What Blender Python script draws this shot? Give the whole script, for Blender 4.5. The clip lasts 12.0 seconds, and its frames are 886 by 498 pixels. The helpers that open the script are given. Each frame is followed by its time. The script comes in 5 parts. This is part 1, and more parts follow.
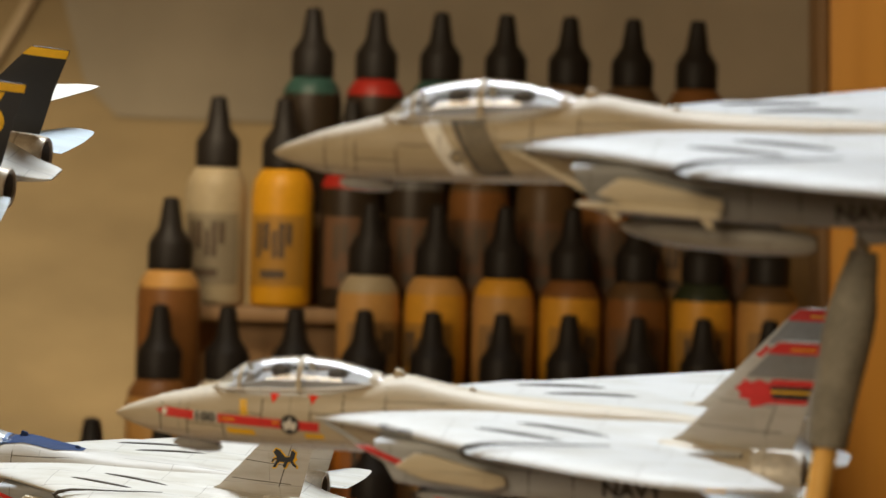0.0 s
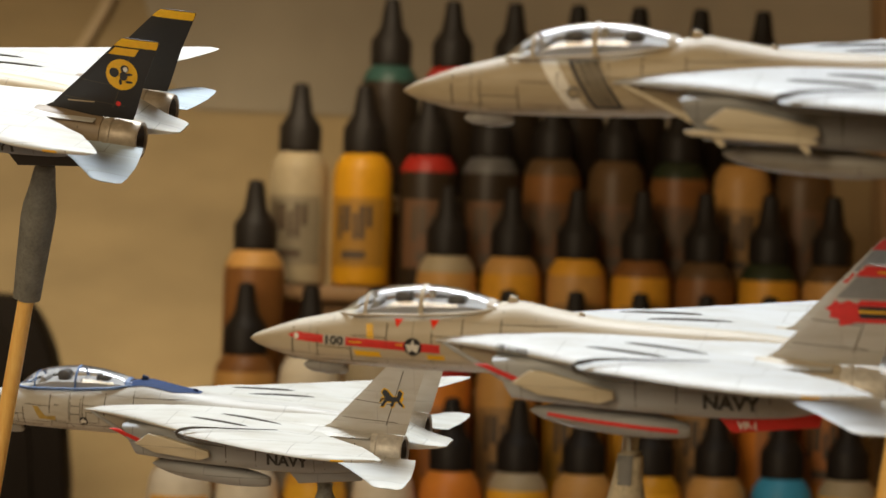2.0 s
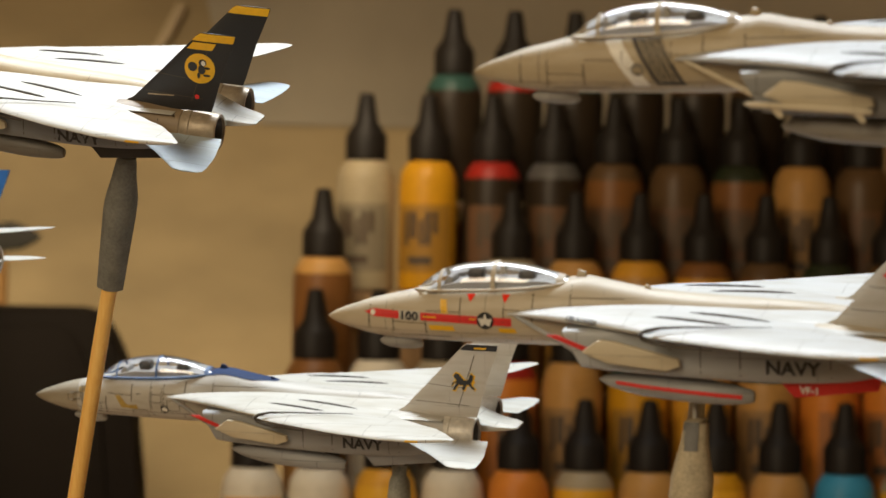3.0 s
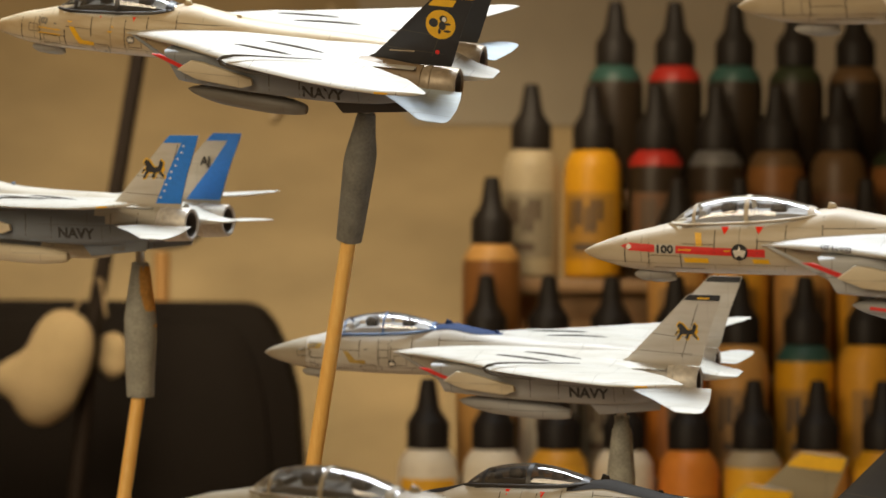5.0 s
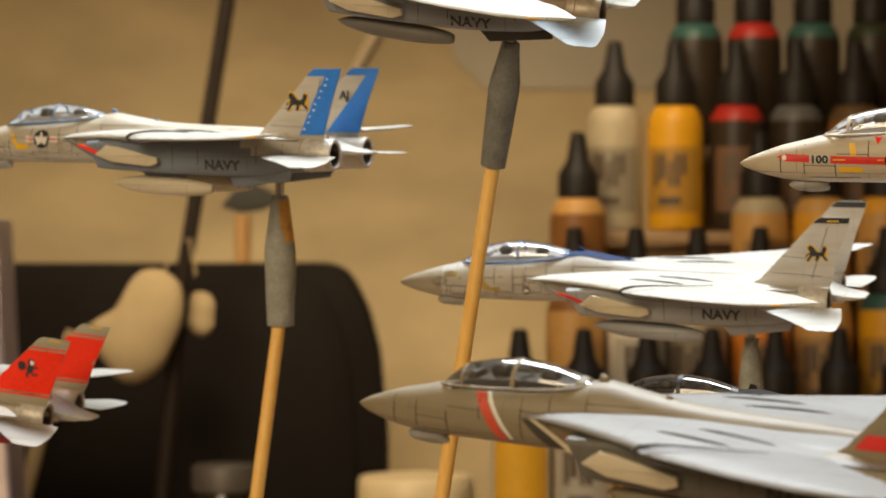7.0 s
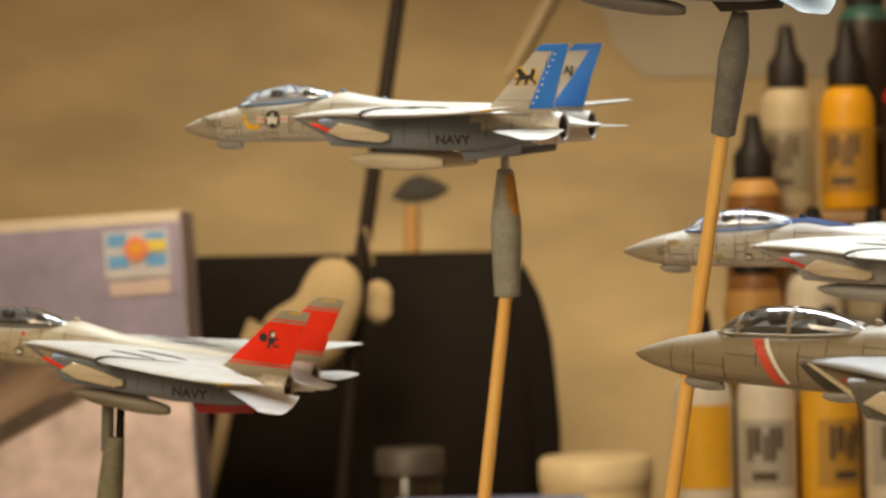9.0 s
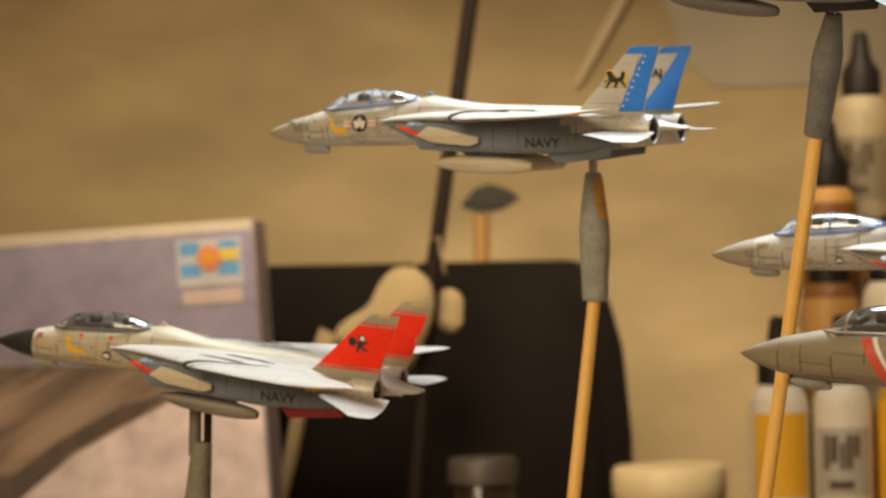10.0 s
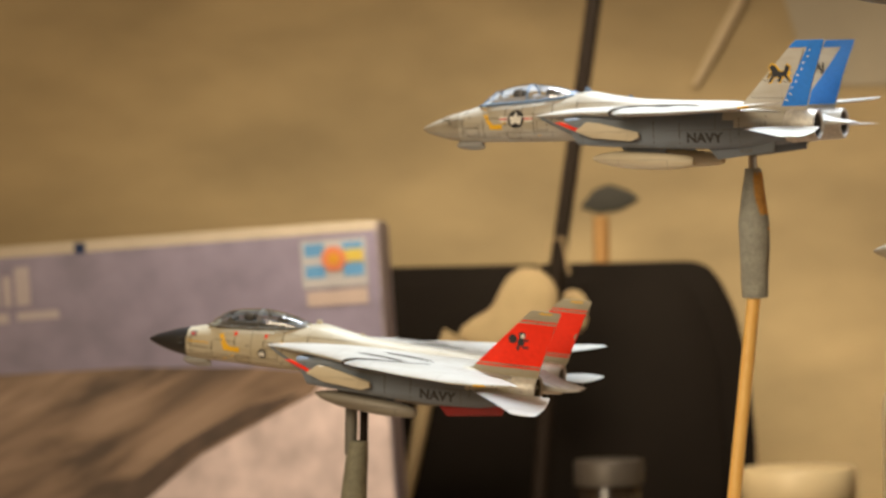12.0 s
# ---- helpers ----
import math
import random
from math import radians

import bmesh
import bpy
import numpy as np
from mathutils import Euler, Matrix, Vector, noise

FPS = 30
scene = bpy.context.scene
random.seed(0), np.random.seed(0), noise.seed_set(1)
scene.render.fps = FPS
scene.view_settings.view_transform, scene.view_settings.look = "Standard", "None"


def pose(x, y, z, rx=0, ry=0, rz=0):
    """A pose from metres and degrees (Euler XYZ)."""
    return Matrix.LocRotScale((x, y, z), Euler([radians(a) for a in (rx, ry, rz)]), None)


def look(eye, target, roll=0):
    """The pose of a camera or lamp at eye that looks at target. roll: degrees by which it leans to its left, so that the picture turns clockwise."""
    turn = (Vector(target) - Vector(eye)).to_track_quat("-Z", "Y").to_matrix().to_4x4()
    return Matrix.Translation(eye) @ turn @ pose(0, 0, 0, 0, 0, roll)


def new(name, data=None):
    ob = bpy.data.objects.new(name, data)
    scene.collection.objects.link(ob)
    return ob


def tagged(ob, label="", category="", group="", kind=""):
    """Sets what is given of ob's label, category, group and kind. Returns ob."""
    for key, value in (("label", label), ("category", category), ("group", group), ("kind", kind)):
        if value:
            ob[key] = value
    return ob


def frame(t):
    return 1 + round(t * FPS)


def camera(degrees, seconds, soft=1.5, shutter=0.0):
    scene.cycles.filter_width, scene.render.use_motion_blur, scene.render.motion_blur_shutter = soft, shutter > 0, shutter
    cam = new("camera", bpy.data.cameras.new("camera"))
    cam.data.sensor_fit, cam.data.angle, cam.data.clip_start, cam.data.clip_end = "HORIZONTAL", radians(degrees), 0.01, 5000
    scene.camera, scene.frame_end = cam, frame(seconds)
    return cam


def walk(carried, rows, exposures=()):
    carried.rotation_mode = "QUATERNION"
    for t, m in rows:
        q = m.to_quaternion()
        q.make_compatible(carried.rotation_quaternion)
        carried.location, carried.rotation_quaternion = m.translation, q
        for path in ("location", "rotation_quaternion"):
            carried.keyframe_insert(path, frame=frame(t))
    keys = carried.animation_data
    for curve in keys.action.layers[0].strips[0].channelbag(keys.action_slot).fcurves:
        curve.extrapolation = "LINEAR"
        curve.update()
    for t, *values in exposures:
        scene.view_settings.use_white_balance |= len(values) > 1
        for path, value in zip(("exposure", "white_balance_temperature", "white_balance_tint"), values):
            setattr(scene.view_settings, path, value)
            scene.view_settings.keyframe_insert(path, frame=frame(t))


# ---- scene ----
cam = camera(17.24, 12.0)
# seconds, x, y, z, yaw, pitch, roll
PATH = [
    (0, 0.0668, 0.0942, 0.0468, -4.063, -1.677, -1.703),
    (0.5, 0.0581, 0.0851, 0.0431, -4.127, -1.510, -1.758),
    (1, 0.0536, 0.0757, 0.0402, -3.945, -1.516, -1.860),
    (1.5, 0.0520, 0.0627, 0.0360, -3.576, -1.430, -1.970),
    (2, 0.0518, 0.0511, 0.0322, -3.164, -1.353, -1.685),
    (2.5, 0.0525, 0.0391, 0.0284, -2.543, -1.136, -1.193),
    (3, 0.0488, 0.0291, 0.0227, -1.998, -0.827, -0.917),
    (3.5, 0.0418, 0.0220, 0.0152, -1.476, -0.602, -0.696),
    (5.5, 0.0014, 0.0001, 0.0008, -0.015, -0.186, -0.105),
    (6, -0.0107, -0.0063, -0.0024, 0.052, -0.281, 0.153),
    (6.5, -0.0150, -0.0114, -0.0088, -0.064, -0.315, 0.099),
    (8.5, -0.0400, -0.0402, -0.0227, 1.107, -0.377, 1.320),
    (9, -0.0521, -0.0417, -0.0240, 2.053, -0.168, 1.234),
    (9.5, -0.0594, -0.0401, -0.0259, 2.609, 0.047, 1.254),
    (10, -0.0633, -0.0394, -0.0270, 3.020, 0.153, 1.294),
    (10.5, -0.0679, -0.0405, -0.0287, 3.305, 0.249, 1.549),
    (11, -0.0730, -0.0399, -0.0294, 3.737, 0.333, 1.590),
    (11.5, -0.0789, -0.0380, -0.0303, 4.179, 0.406, 1.474),
    (12, -0.0868, -0.0331, -0.0291, 4.515, 0.313, 1.388),
]
walk(cam, [(t, pose(x, y, z, 90 + p, r, w)) for t, x, y, z, w, p, r in PATH],
     [(0.0, -0.36, 6450, 10), (2.0, -0.34, 6500, 10), (3.5, -0.28, 6500, 10), (5.5, -0.15, 6550, 10), (6.5, -0.03, 6600, 10), (8.5, 0.08, 6600, 10), (11.0, 0.18, 6500, 10), (12.0, 0.25, 6150, 10)])
# fixed focus between the nearest and the farthest models
cam.data.dof.use_dof = True
cam.data.dof.focus_distance = 0.665
cam.data.dof.aperture_fstop = 31.0

# ---------------------------------------------------------------- light
world = bpy.data.worlds.new("room_air")
scene.world = world
world.use_nodes = True
world.node_tree.nodes["Background"].inputs["Color"].default_value = (1.0, 0.78, 0.55, 1)
world.node_tree.nodes["Background"].inputs["Strength"].default_value = 0.13


def area_lamp(name, eye, target, sx, sy, watts, colour):
    data = bpy.data.lights.new(name, "AREA")
    data.shape, data.size, data.size_y = "RECTANGLE", sx, sy
    data.energy, data.color = watts, colour
    ob = new(name, data)
    ob.matrix_world = look(eye, target)
    return ob


# shaded work lamp above and behind the models, an added unseen strip that washes the wall, and an added warm room fill
# behind the camera
work = area_lamp("work_lamp_light", (0.04, 0.93, 0.62), (0.00, 0.70, 0.0), 0.50, 0.20, 3.7, (0.88, 0.95, 1.0))
work.data.spread = radians(98)
# added strip, no known lamp: brightens the lower wall and leaves its top dark
wash = area_lamp("wall_strip_light", (-0.12, 1.06, 0.31), (-0.11, 1.62, -0.17), 0.38, 0.05, 0.51, (1.0, 0.82, 0.56))
wash.data.spread = radians(50)
# added fill for the room's warm bounce, with no lamp of its own
area_lamp("room_lamp_light", (-0.9, -0.9, 0.7), (0.0, 0.9, 0.0), 0.8, 0.8, 22.5, (1.0, 0.79, 0.52))


# ---------------------------------------------------------------- materials
def nodes_of(name):
    m = bpy.data.materials.new(name)
    m.use_nodes = True
    nt = m.node_tree
    return m, nt, nt.nodes["Principled BSDF"]


def node(nt, kind, **values):
    n = nt.nodes.new(kind)
    for k, v in values.items():
        n.inputs[k].default_value = v
    return n


def math_node(nt, op, a, b=None):
    n = nt.nodes.new("ShaderNodeMath")
    n.operation = op
    for i, v in enumerate((a, b)):
        if v is None:
            continue
        if isinstance(v, (int, float)):
            n.inputs[i].default_value = v
        else:
            nt.links.new(v, n.inputs[i])
    return n.outputs[0]


def mix_colour(nt, fac, a, b, blend="MIX"):
    n = nt.nodes.new("ShaderNodeMix")
    n.data_type, n.blend_type = "RGBA", blend
    for i, v in ((0, fac), (6, a), (7, b)):
        if isinstance(v, (int, float)):
            n.inputs[i].default_value = v
        elif isinstance(v, tuple):
            n.inputs[i].default_value = (*v, 1) if len(v) == 3 else v
        else:
            nt.links.new(v, n.inputs[i])
    return n.outputs[2]


def plain(name, rgb, rough=0.5, metal=0.0, vary=0.12, scale=900.0, bump=0.15, coat=0.0, coarse=60.0):
    """Paint, plastic, metal or cloth: two sizes of mottling and a fine relief."""
    m, nt, b = nodes_of(name)
    tc = nt.nodes.new("ShaderNodeTexCoord").outputs["Object"]
    n1 = node(nt, "ShaderNodeTexNoise", Scale=scale, Detail=6.0)
    n2 = node(nt, "ShaderNodeTexNoise", Scale=coarse, Detail=3.0)
    for n in (n1, n2):
        nt.links.new(tc, n.inputs["Vector"])
    s = math_node(nt, "ADD", math_node(nt, "MULTIPLY", n1.outputs["Fac"], 0.5), math_node(nt, "MULTIPLY", n2.outputs["Fac"], 0.5))
    lo = tuple(max(0.0, c * (1 - vary)) for c in rgb)
    hi = tuple(min(1.0, c * (1 + vary)) for c in rgb)
    ramp = nt.nodes.new("ShaderNodeMapRange")
    ramp.inputs["From Min"].default_value, ramp.inputs["From Max"].default_value = 0.3, 0.7
    nt.links.new(s, ramp.inputs["Value"])
    nt.links.new(mix_colour(nt, ramp.outputs[0], lo, hi), b.inputs["Base Color"])
    b.inputs["Roughness"].default_value, b.inputs["Metallic"].default_value = rough, metal
    b.inputs["Coat Weight"].default_value = coat
    if bump:
        bp = node(nt, "ShaderNodeBump", Strength=bump, Distance=0.0002)
        nt.links.new(n1.outputs["Fac"], bp.inputs["Height"])
        nt.links.new(bp.outputs[0], b.inputs["Normal"])
    return m


MM = 0.1328 / 19.13   # one metre of the full-size jet, at 1:144


def skin(name, rgb, line=0.75, rough=0.5, dirt=(0.70, 0.64, 0.52)):
    """Sprayed model paint with washed panel lines, faint streaks and a hand-painted unevenness."""
    m, nt, b = nodes_of(name)
    tex = nt.nodes.new("ShaderNodeTexCoord")
    mp = node(nt, "ShaderNodeMapping")
    mp.inputs["Scale"].default_value = (1 / MM,) * 3
    nt.links.new(tex.outputs["Object"], mp.inputs["Vector"])
    sep = nt.nodes.new("ShaderNodeSeparateXYZ")
    nt.links.new(mp.outputs[0], sep.inputs[0])
    sn = nt.nodes.new("ShaderNodeSeparateXYZ")
    nt.links.new(tex.outputs["Normal"], sn.inputs[0])
    flat = math_node(nt, "GREATER_THAN", math_node(nt, "ABSOLUTE", sn.outputs[2]), 0.75)
    grids = []
    for axis, wide, high in ((2, 2.1, 1.15), (1, 2.6, 1.3)):
        cb = nt.nodes.new("ShaderNodeCombineXYZ")
        nt.links.new(sep.outputs[0], cb.inputs[0])
        nt.links.new(math_node(nt, "ADD", sep.outputs[axis], 0.21), cb.inputs[1])
        br = node(nt, "ShaderNodeTexBrick", Scale=1.0)
        br.offset, br.squash, br.squash_frequency = 0.37, 1.45, 3
        br.inputs["Brick Width"].default_value, br.inputs["Row Height"].default_value = wide, high
        br.inputs["Mortar Size"].default_value, br.inputs["Mortar Smooth"].default_value = 0.018, 0.5
        nt.links.new(cb.outputs[0], br.inputs["Vector"])
        grids.append(br.outputs["Fac"])
    lines = nt.nodes.new("ShaderNodeMix")
    nt.links.new(flat, lines.inputs[0])
    nt.links.new(grids[0], lines.inputs[2])
    nt.links.new(grids[1], lines.inputs[3])
    fade = node(nt, "ShaderNodeTexNoise", Scale=0.7, Detail=2.0)
    grain = node(nt, "ShaderNodeTexNoise", Scale=9.0, Detail=6.0)
    streak = node(nt, "ShaderNodeTexNoise", Scale=1.0, Detail=4.0)
    ms = node(nt, "ShaderNodeMapping")
    ms.inputs["Scale"].default_value = (0.5, 2.2, 2.6)
    nt.links.new(mp.outputs[0], ms.inputs[0])
    nt.links.new(ms.outputs[0], streak.inputs["Vector"])
    for n in (fade, grain):
        nt.links.new(mp.outputs[0], n.inputs["Vector"])
    wear = nt.nodes.new("ShaderNodeMapRange")
    wear.inputs["From Min"].default_value, wear.inputs["From Max"].default_value = 0.34, 0.52
    nt.links.new(fade.outputs["Fac"], wear.inputs["Value"])
    side = math_node(nt, "SUBTRACT", 1.0, math_node(nt, "MULTIPLY", flat, 0.3))
    amount = math_node(nt, "MULTIPLY", math_node(nt, "MULTIPLY", lines.outputs[0], math_node(nt, "MULTIPLY", wear.outputs[0], line)), side)
    dull = tuple(c * k for c, k in zip(rgb, dirt))
    sm = nt.nodes.new("ShaderNodeMapRange")
    sm.inputs["From Min"].default_value, sm.inputs["From Max"].default_value = 0.45, 0.75
    sm.inputs["To Max"].default_value = 0.6
    nt.links.new(streak.outputs["Fac"], sm.inputs["Value"])
    c1 = mix_colour(nt, sm.outputs[0], rgb, dull)
    c2 = mix_colour(nt, math_node(nt, "MULTIPLY", grain.outputs["Fac"], 0.10), c1, (0.30, 0.28, 0.24))
    c3 = mix_colour(nt, amount, c2, (0.10, 0.085, 0.07))
    nt.links.new(c3, b.inputs["Base Color"])
    b.inputs["Roughness"].default_value = rough
    bp = node(nt, "ShaderNodeBump", Strength=0.35, Distance=0.0001)
    h = math_node(nt, "SUBTRACT", math_node(nt, "MULTIPLY", grain.outputs["Fac"], 0.25), lines.outputs[0])
    nt.links.new(h, bp.inputs["Height"])
    nt.links.new(bp.outputs[0], b.inputs["Normal"])
    return m


def clear(name, rgb, rough=0.03, ior=1.45, cloud=0.07):
    """Thin moulded plastic: see-through, with a gloss that grows towards the edge."""
    m, nt, b = nodes_of(name)
    nt.nodes.remove(b)
    through_it = node(nt, "ShaderNodeBsdfTransparent", Color=(*rgb, 1))
    gloss = node(nt, "ShaderNodeBsdfGlossy", Color=(1, 1, 1, 1), Roughness=rough)
    fres = node(nt, "ShaderNodeFresnel", IOR=ior)
    mix = nt.nodes.new("ShaderNodeMixShader")
    nt.links.new(math_node(nt, "MULTIPLY", fres.outputs[0], 1.6), mix.inputs[0])
    nt.links.new(through_it.outputs[0], mix.inputs[1])
    nt.links.new(gloss.outputs[0], mix.inputs[2])
    haze = node(nt, "ShaderNodeBsdfDiffuse", Color=(0.80, 0.82, 0.84, 1))
    milk = nt.nodes.new("ShaderNodeMixShader")
    milk.inputs[0].default_value = cloud
    nt.links.new(mix.outputs[0], milk.inputs[1])
    nt.links.new(haze.outputs[0], milk.inputs[2])
    nt.links.new(milk.outputs[0], nt.nodes["Material Output"].inputs["Surface"])
    return m


def wood(name, light, dark, scale=60.0, rough=0.55):
    m, nt, b = nodes_of(name)
    tc = nt.nodes.new("ShaderNodeTexCoord").outputs["Object"]
    mp = node(nt, "ShaderNodeMapping")
    mp.inputs["Scale"].default_value = (1.0, 1.0, 0.07)
    nt.links.new(tc, mp.inputs[0])
    n1 = node(nt, "ShaderNodeTexNoise", Scale=scale * 8, Detail=7.0)
    n2 = node(nt, "ShaderNodeTexNoise", Scale=scale, Detail=3.0)
    for n in (n1, n2):
        nt.links.new(mp.outputs[0], n.inputs["Vector"])
    s = math_node(nt, "ADD", math_node(nt, "MULTIPLY", n1.outputs["Fac"], 0.6), math_node(nt, "MULTIPLY", n2.outputs["Fac"], 0.5))
    ramp = nt.nodes.new("ShaderNodeMapRange")
    ramp.inputs["From Min"].default_value, ramp.inputs["From Max"].default_value = 0.38, 0.72
    nt.links.new(s, ramp.inputs["Value"])
    nt.links.new(mix_colour(nt, ramp.outputs[0], light, dark), b.inputs["Base Color"])
    b.inputs["Roughness"].default_value = rough
    bp = node(nt, "ShaderNodeBump", Strength=0.3, Distance=0.0003)
    nt.links.new(s, bp.inputs["Height"])
    nt.links.new(bp.outputs[0], b.inputs["Normal"])
    return m


WHITE = skin("white_jet_paint", (0.53, 0.52, 0.475))
# grey warmed in its colour for the bounced light on the flanks
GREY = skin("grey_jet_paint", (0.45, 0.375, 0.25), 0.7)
TAN = skin("dull_grey_jet_paint", (0.26, 0.22, 0.145), 0.35)
CREAM = skin("cream_jet_paint", (0.62, 0.55, 0.40), 0.4)
# grey with the underside's shade and bluish fill put into the colour
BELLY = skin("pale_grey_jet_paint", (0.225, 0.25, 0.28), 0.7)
BLACK = plain("black_paint", (0.018, 0.018, 0.019), 0.42)
MATTE = plain("matte_black_paint", (0.022, 0.019, 0.016), 0.7)
MATTE.node_tree.nodes["Principled BSDF"].inputs["Specular IOR Level"].default_value = 0.12
LINE = plain("panel_wash", (0.075, 0.060, 0.043), 0.8)
SLOT = plain("dark_seal_paint", (0.060, 0.054, 0.045), 0.7)
RED = plain("red_paint", (0.66, 0.03, 0.025), 0.45)
SCARLET = plain("scarlet_paint", (0.90, 0.030, 0.004), 0.6)
SCARLET.node_tree.nodes["Principled BSDF"].inputs["Specular IOR Level"].default_value = 0.25
BLUE = plain("blue_paint", (0.012, 0.19, 0.70), 0.5)
NAVY_BLUE = plain("dark_blue_paint", (0.016, 0.035, 0.10), 0.7)
NAVY_BLUE.node_tree.nodes["Principled BSDF"].inputs["Specular IOR Level"].default_value = 0.2
YELLOW = plain("yellow_paint", (0.78, 0.45, 0.012), 0.45)
PALE = plain("white_decal", (0.78, 0.77, 0.72), 0.45)
GREYDECAL = plain("grey_decal", (0.17, 0.16, 0.14), 0.5)
STEEL = plain("burnt_steel", (0.58, 0.55, 0.49), 0.40, 0.12, 0.3)
SOOT = plain("soot", (0.11, 0.10, 0.092), 0.6)
COCKPIT = plain("cockpit_grey", (0.30, 0.29, 0.275), 0.5)
DARKPIT = plain("dark_cockpit", (0.05, 0.048, 0.045), 0.5)
INKBLACK = plain("lettering_black", (0.035, 0.034, 0.034), 0.5)
STAIN = plain("orange_stain", (0.55, 0.28, 0.06), 0.7, 0.0, 0.4)
SEAT = plain("seat_black", (0.025, 0.022, 0.020), 0.35)
CHIN = skin("chin_pod_paint", (0.30, 0.30, 0.29), 0.3)
CANOPY = clear("canopy_plastic", (0.90, 0.91, 0.92), 0.04, 1.5, 0.018)
SMOKED = clear("smoked_canopy_plastic", (0.50, 0.46, 0.40), 0.05, 1.5, 0.03)
SLEEVE = plain("grey_putty", (0.31, 0.315, 0.275), 0.7, 0.0, 0.34, 1500.0, 0.45, coarse=260.0)
PEG = plain("grey_peg", (0.16, 0.155, 0.13), 0.5)
PIN = plain("pin_metal", (0.55, 0.54, 0.5), 0.3, 1.0)
BAMBOO = wood("bamboo", (0.96, 0.63, 0.20), (0.86, 0.48, 0.11), 300.0, 0.5)
WALL = plain("buff_wall_paint", (0.41, 0.312, 0.168), 0.85, 0.0, 0.38, 17.0, 0.05, coarse=5.0)
for n in [n for n in WALL.node_tree.nodes if n.type == "TEX_NOISE"]:
    # slanting cloudy tones that put the highlights of soft creases into the wall's colour
    m = WALL.node_tree.nodes.new("ShaderNodeMapping")
    m.inputs["Rotation"].default_value = (0.0, radians(32), 0.0)
    m.inputs["Scale"].default_value = (0.55, 1.0, 1.15)
    WALL.node_tree.links.new(n.inputs["Vector"].links[0].from_socket, m.inputs[0])
    WALL.node_tree.links.new(m.outputs[0], n.inputs["Vector"])
TABLE = wood("table_wood", (0.30, 0.19, 0.10), (0.20, 0.12, 0.06), 20.0)
RACKWOOD = wood("rack_wood", (0.34, 0.20, 0.09), (0.24, 0.14, 0.06), 25.0)
BOARD = wood("orange_wood", (0.92, 0.46, 0.075), (0.78, 0.36, 0.05), 12.0, 0.45)
CEIL = plain("ceiling_paint", (0.70, 0.64, 0.54), 0.9)
CASE = plain("black_case", (0.009, 0.0068, 0.0053), 0.75)
CASE.node_tree.nodes["Principled BSDF"].inputs["Specular IOR Level"].default_value = 0.06
POLE = plain("dark_pole", (0.014, 0.009, 0.006), 0.65)
POLE.node_tree.nodes["Principled BSDF"].inputs["Specular IOR Level"].default_value = 0.15


# ---------------------------------------------------------------- mesh helpers
def mesh_of(name, verts, faces, mat, smooth=True):
    me = bpy.data.meshes.new(name)
    me.from_pydata(verts, [], faces)
    me.validate()
    me.materials.append(mat)
    if smooth:
        me.polygons.foreach_set("use_smooth", [True] * len(me.polygons))
        me.set_sharp_from_angle(angle=radians(38))
    return me


def part(name, me, parent, label=""):
    ob = new(name, me)
    ob.parent = parent
    if label:
        tagged(ob, label)
    return ob


def loft(rings, caps=True):
    """Rings of equally many points, joined to a closed skin."""
    n = len(rings[0])
    verts = [v for r in rings for v in r]
    faces = []
    for i in range(len(rings) - 1):
        for j in range(n):
            k = (j + 1) % n
            faces.append((i * n + j, i * n + k, (i + 1) * n + k, (i + 1) * n + j))
    if caps:
        faces.append(tuple(reversed(range(n))))
        faces.append(tuple((len(rings) - 1) * n + j for j in range(n)))
    return verts, faces


def box_mesh(name, size, mat, bevel=0.001, segments=2, centre=(0, 0, 0)):
    bm = bmesh.new()
    bmesh.ops.create_cube(bm, size=1.0)
    for v in bm.verts:
        v.co = Vector([c * s + o for c, s, o in zip(v.co, size, centre)])
    if bevel:
        bmesh.ops.bevel(bm, geom=bm.edges[:], offset=bevel, segments=segments, affect="EDGES", profile=0.5)
    me = bpy.data.meshes.new(name)
    bm.to_mesh(me)
    bm.free()
    me.materials.append(mat)
    me.polygons.foreach_set("use_smooth", [True] * len(me.polygons))
    me.set_sharp_from_angle(angle=radians(38))
    return me


def lathe(name, profile, mat, n=28):
    """A body turned about z from (radius, height) pairs."""
    rings = [[(r * math.cos(2 * math.pi * j / n), r * math.sin(2 * math.pi * j / n), z) for j in range(n)] for r, z in profile]
    v, f = loft(rings)
    f = [tuple(reversed(q)) for q in f] if profile[0][1] > profile[-1][1] else f
    return mesh_of(name, v, f, mat)


def tube(name, points, radii, mat, n=20):
    """A round bar along points."""
    rings = []
    for i, p in enumerate(points):
        a, b = Vector(points[max(i - 1, 0)]), Vector(points[min(i + 1, len(points) - 1)])
        q = (b - a).to_track_quat("Z", "Y").to_matrix()
        rings.append([tuple(Vector(p) + q @ Vector((radii[i] * math.cos(2 * math.pi * j / n), radii[i] * math.sin(2 * math.pi * j / n), 0))) for j in range(n)])
    v, f = loft(rings)
    return mesh_of(name, v, f, mat)


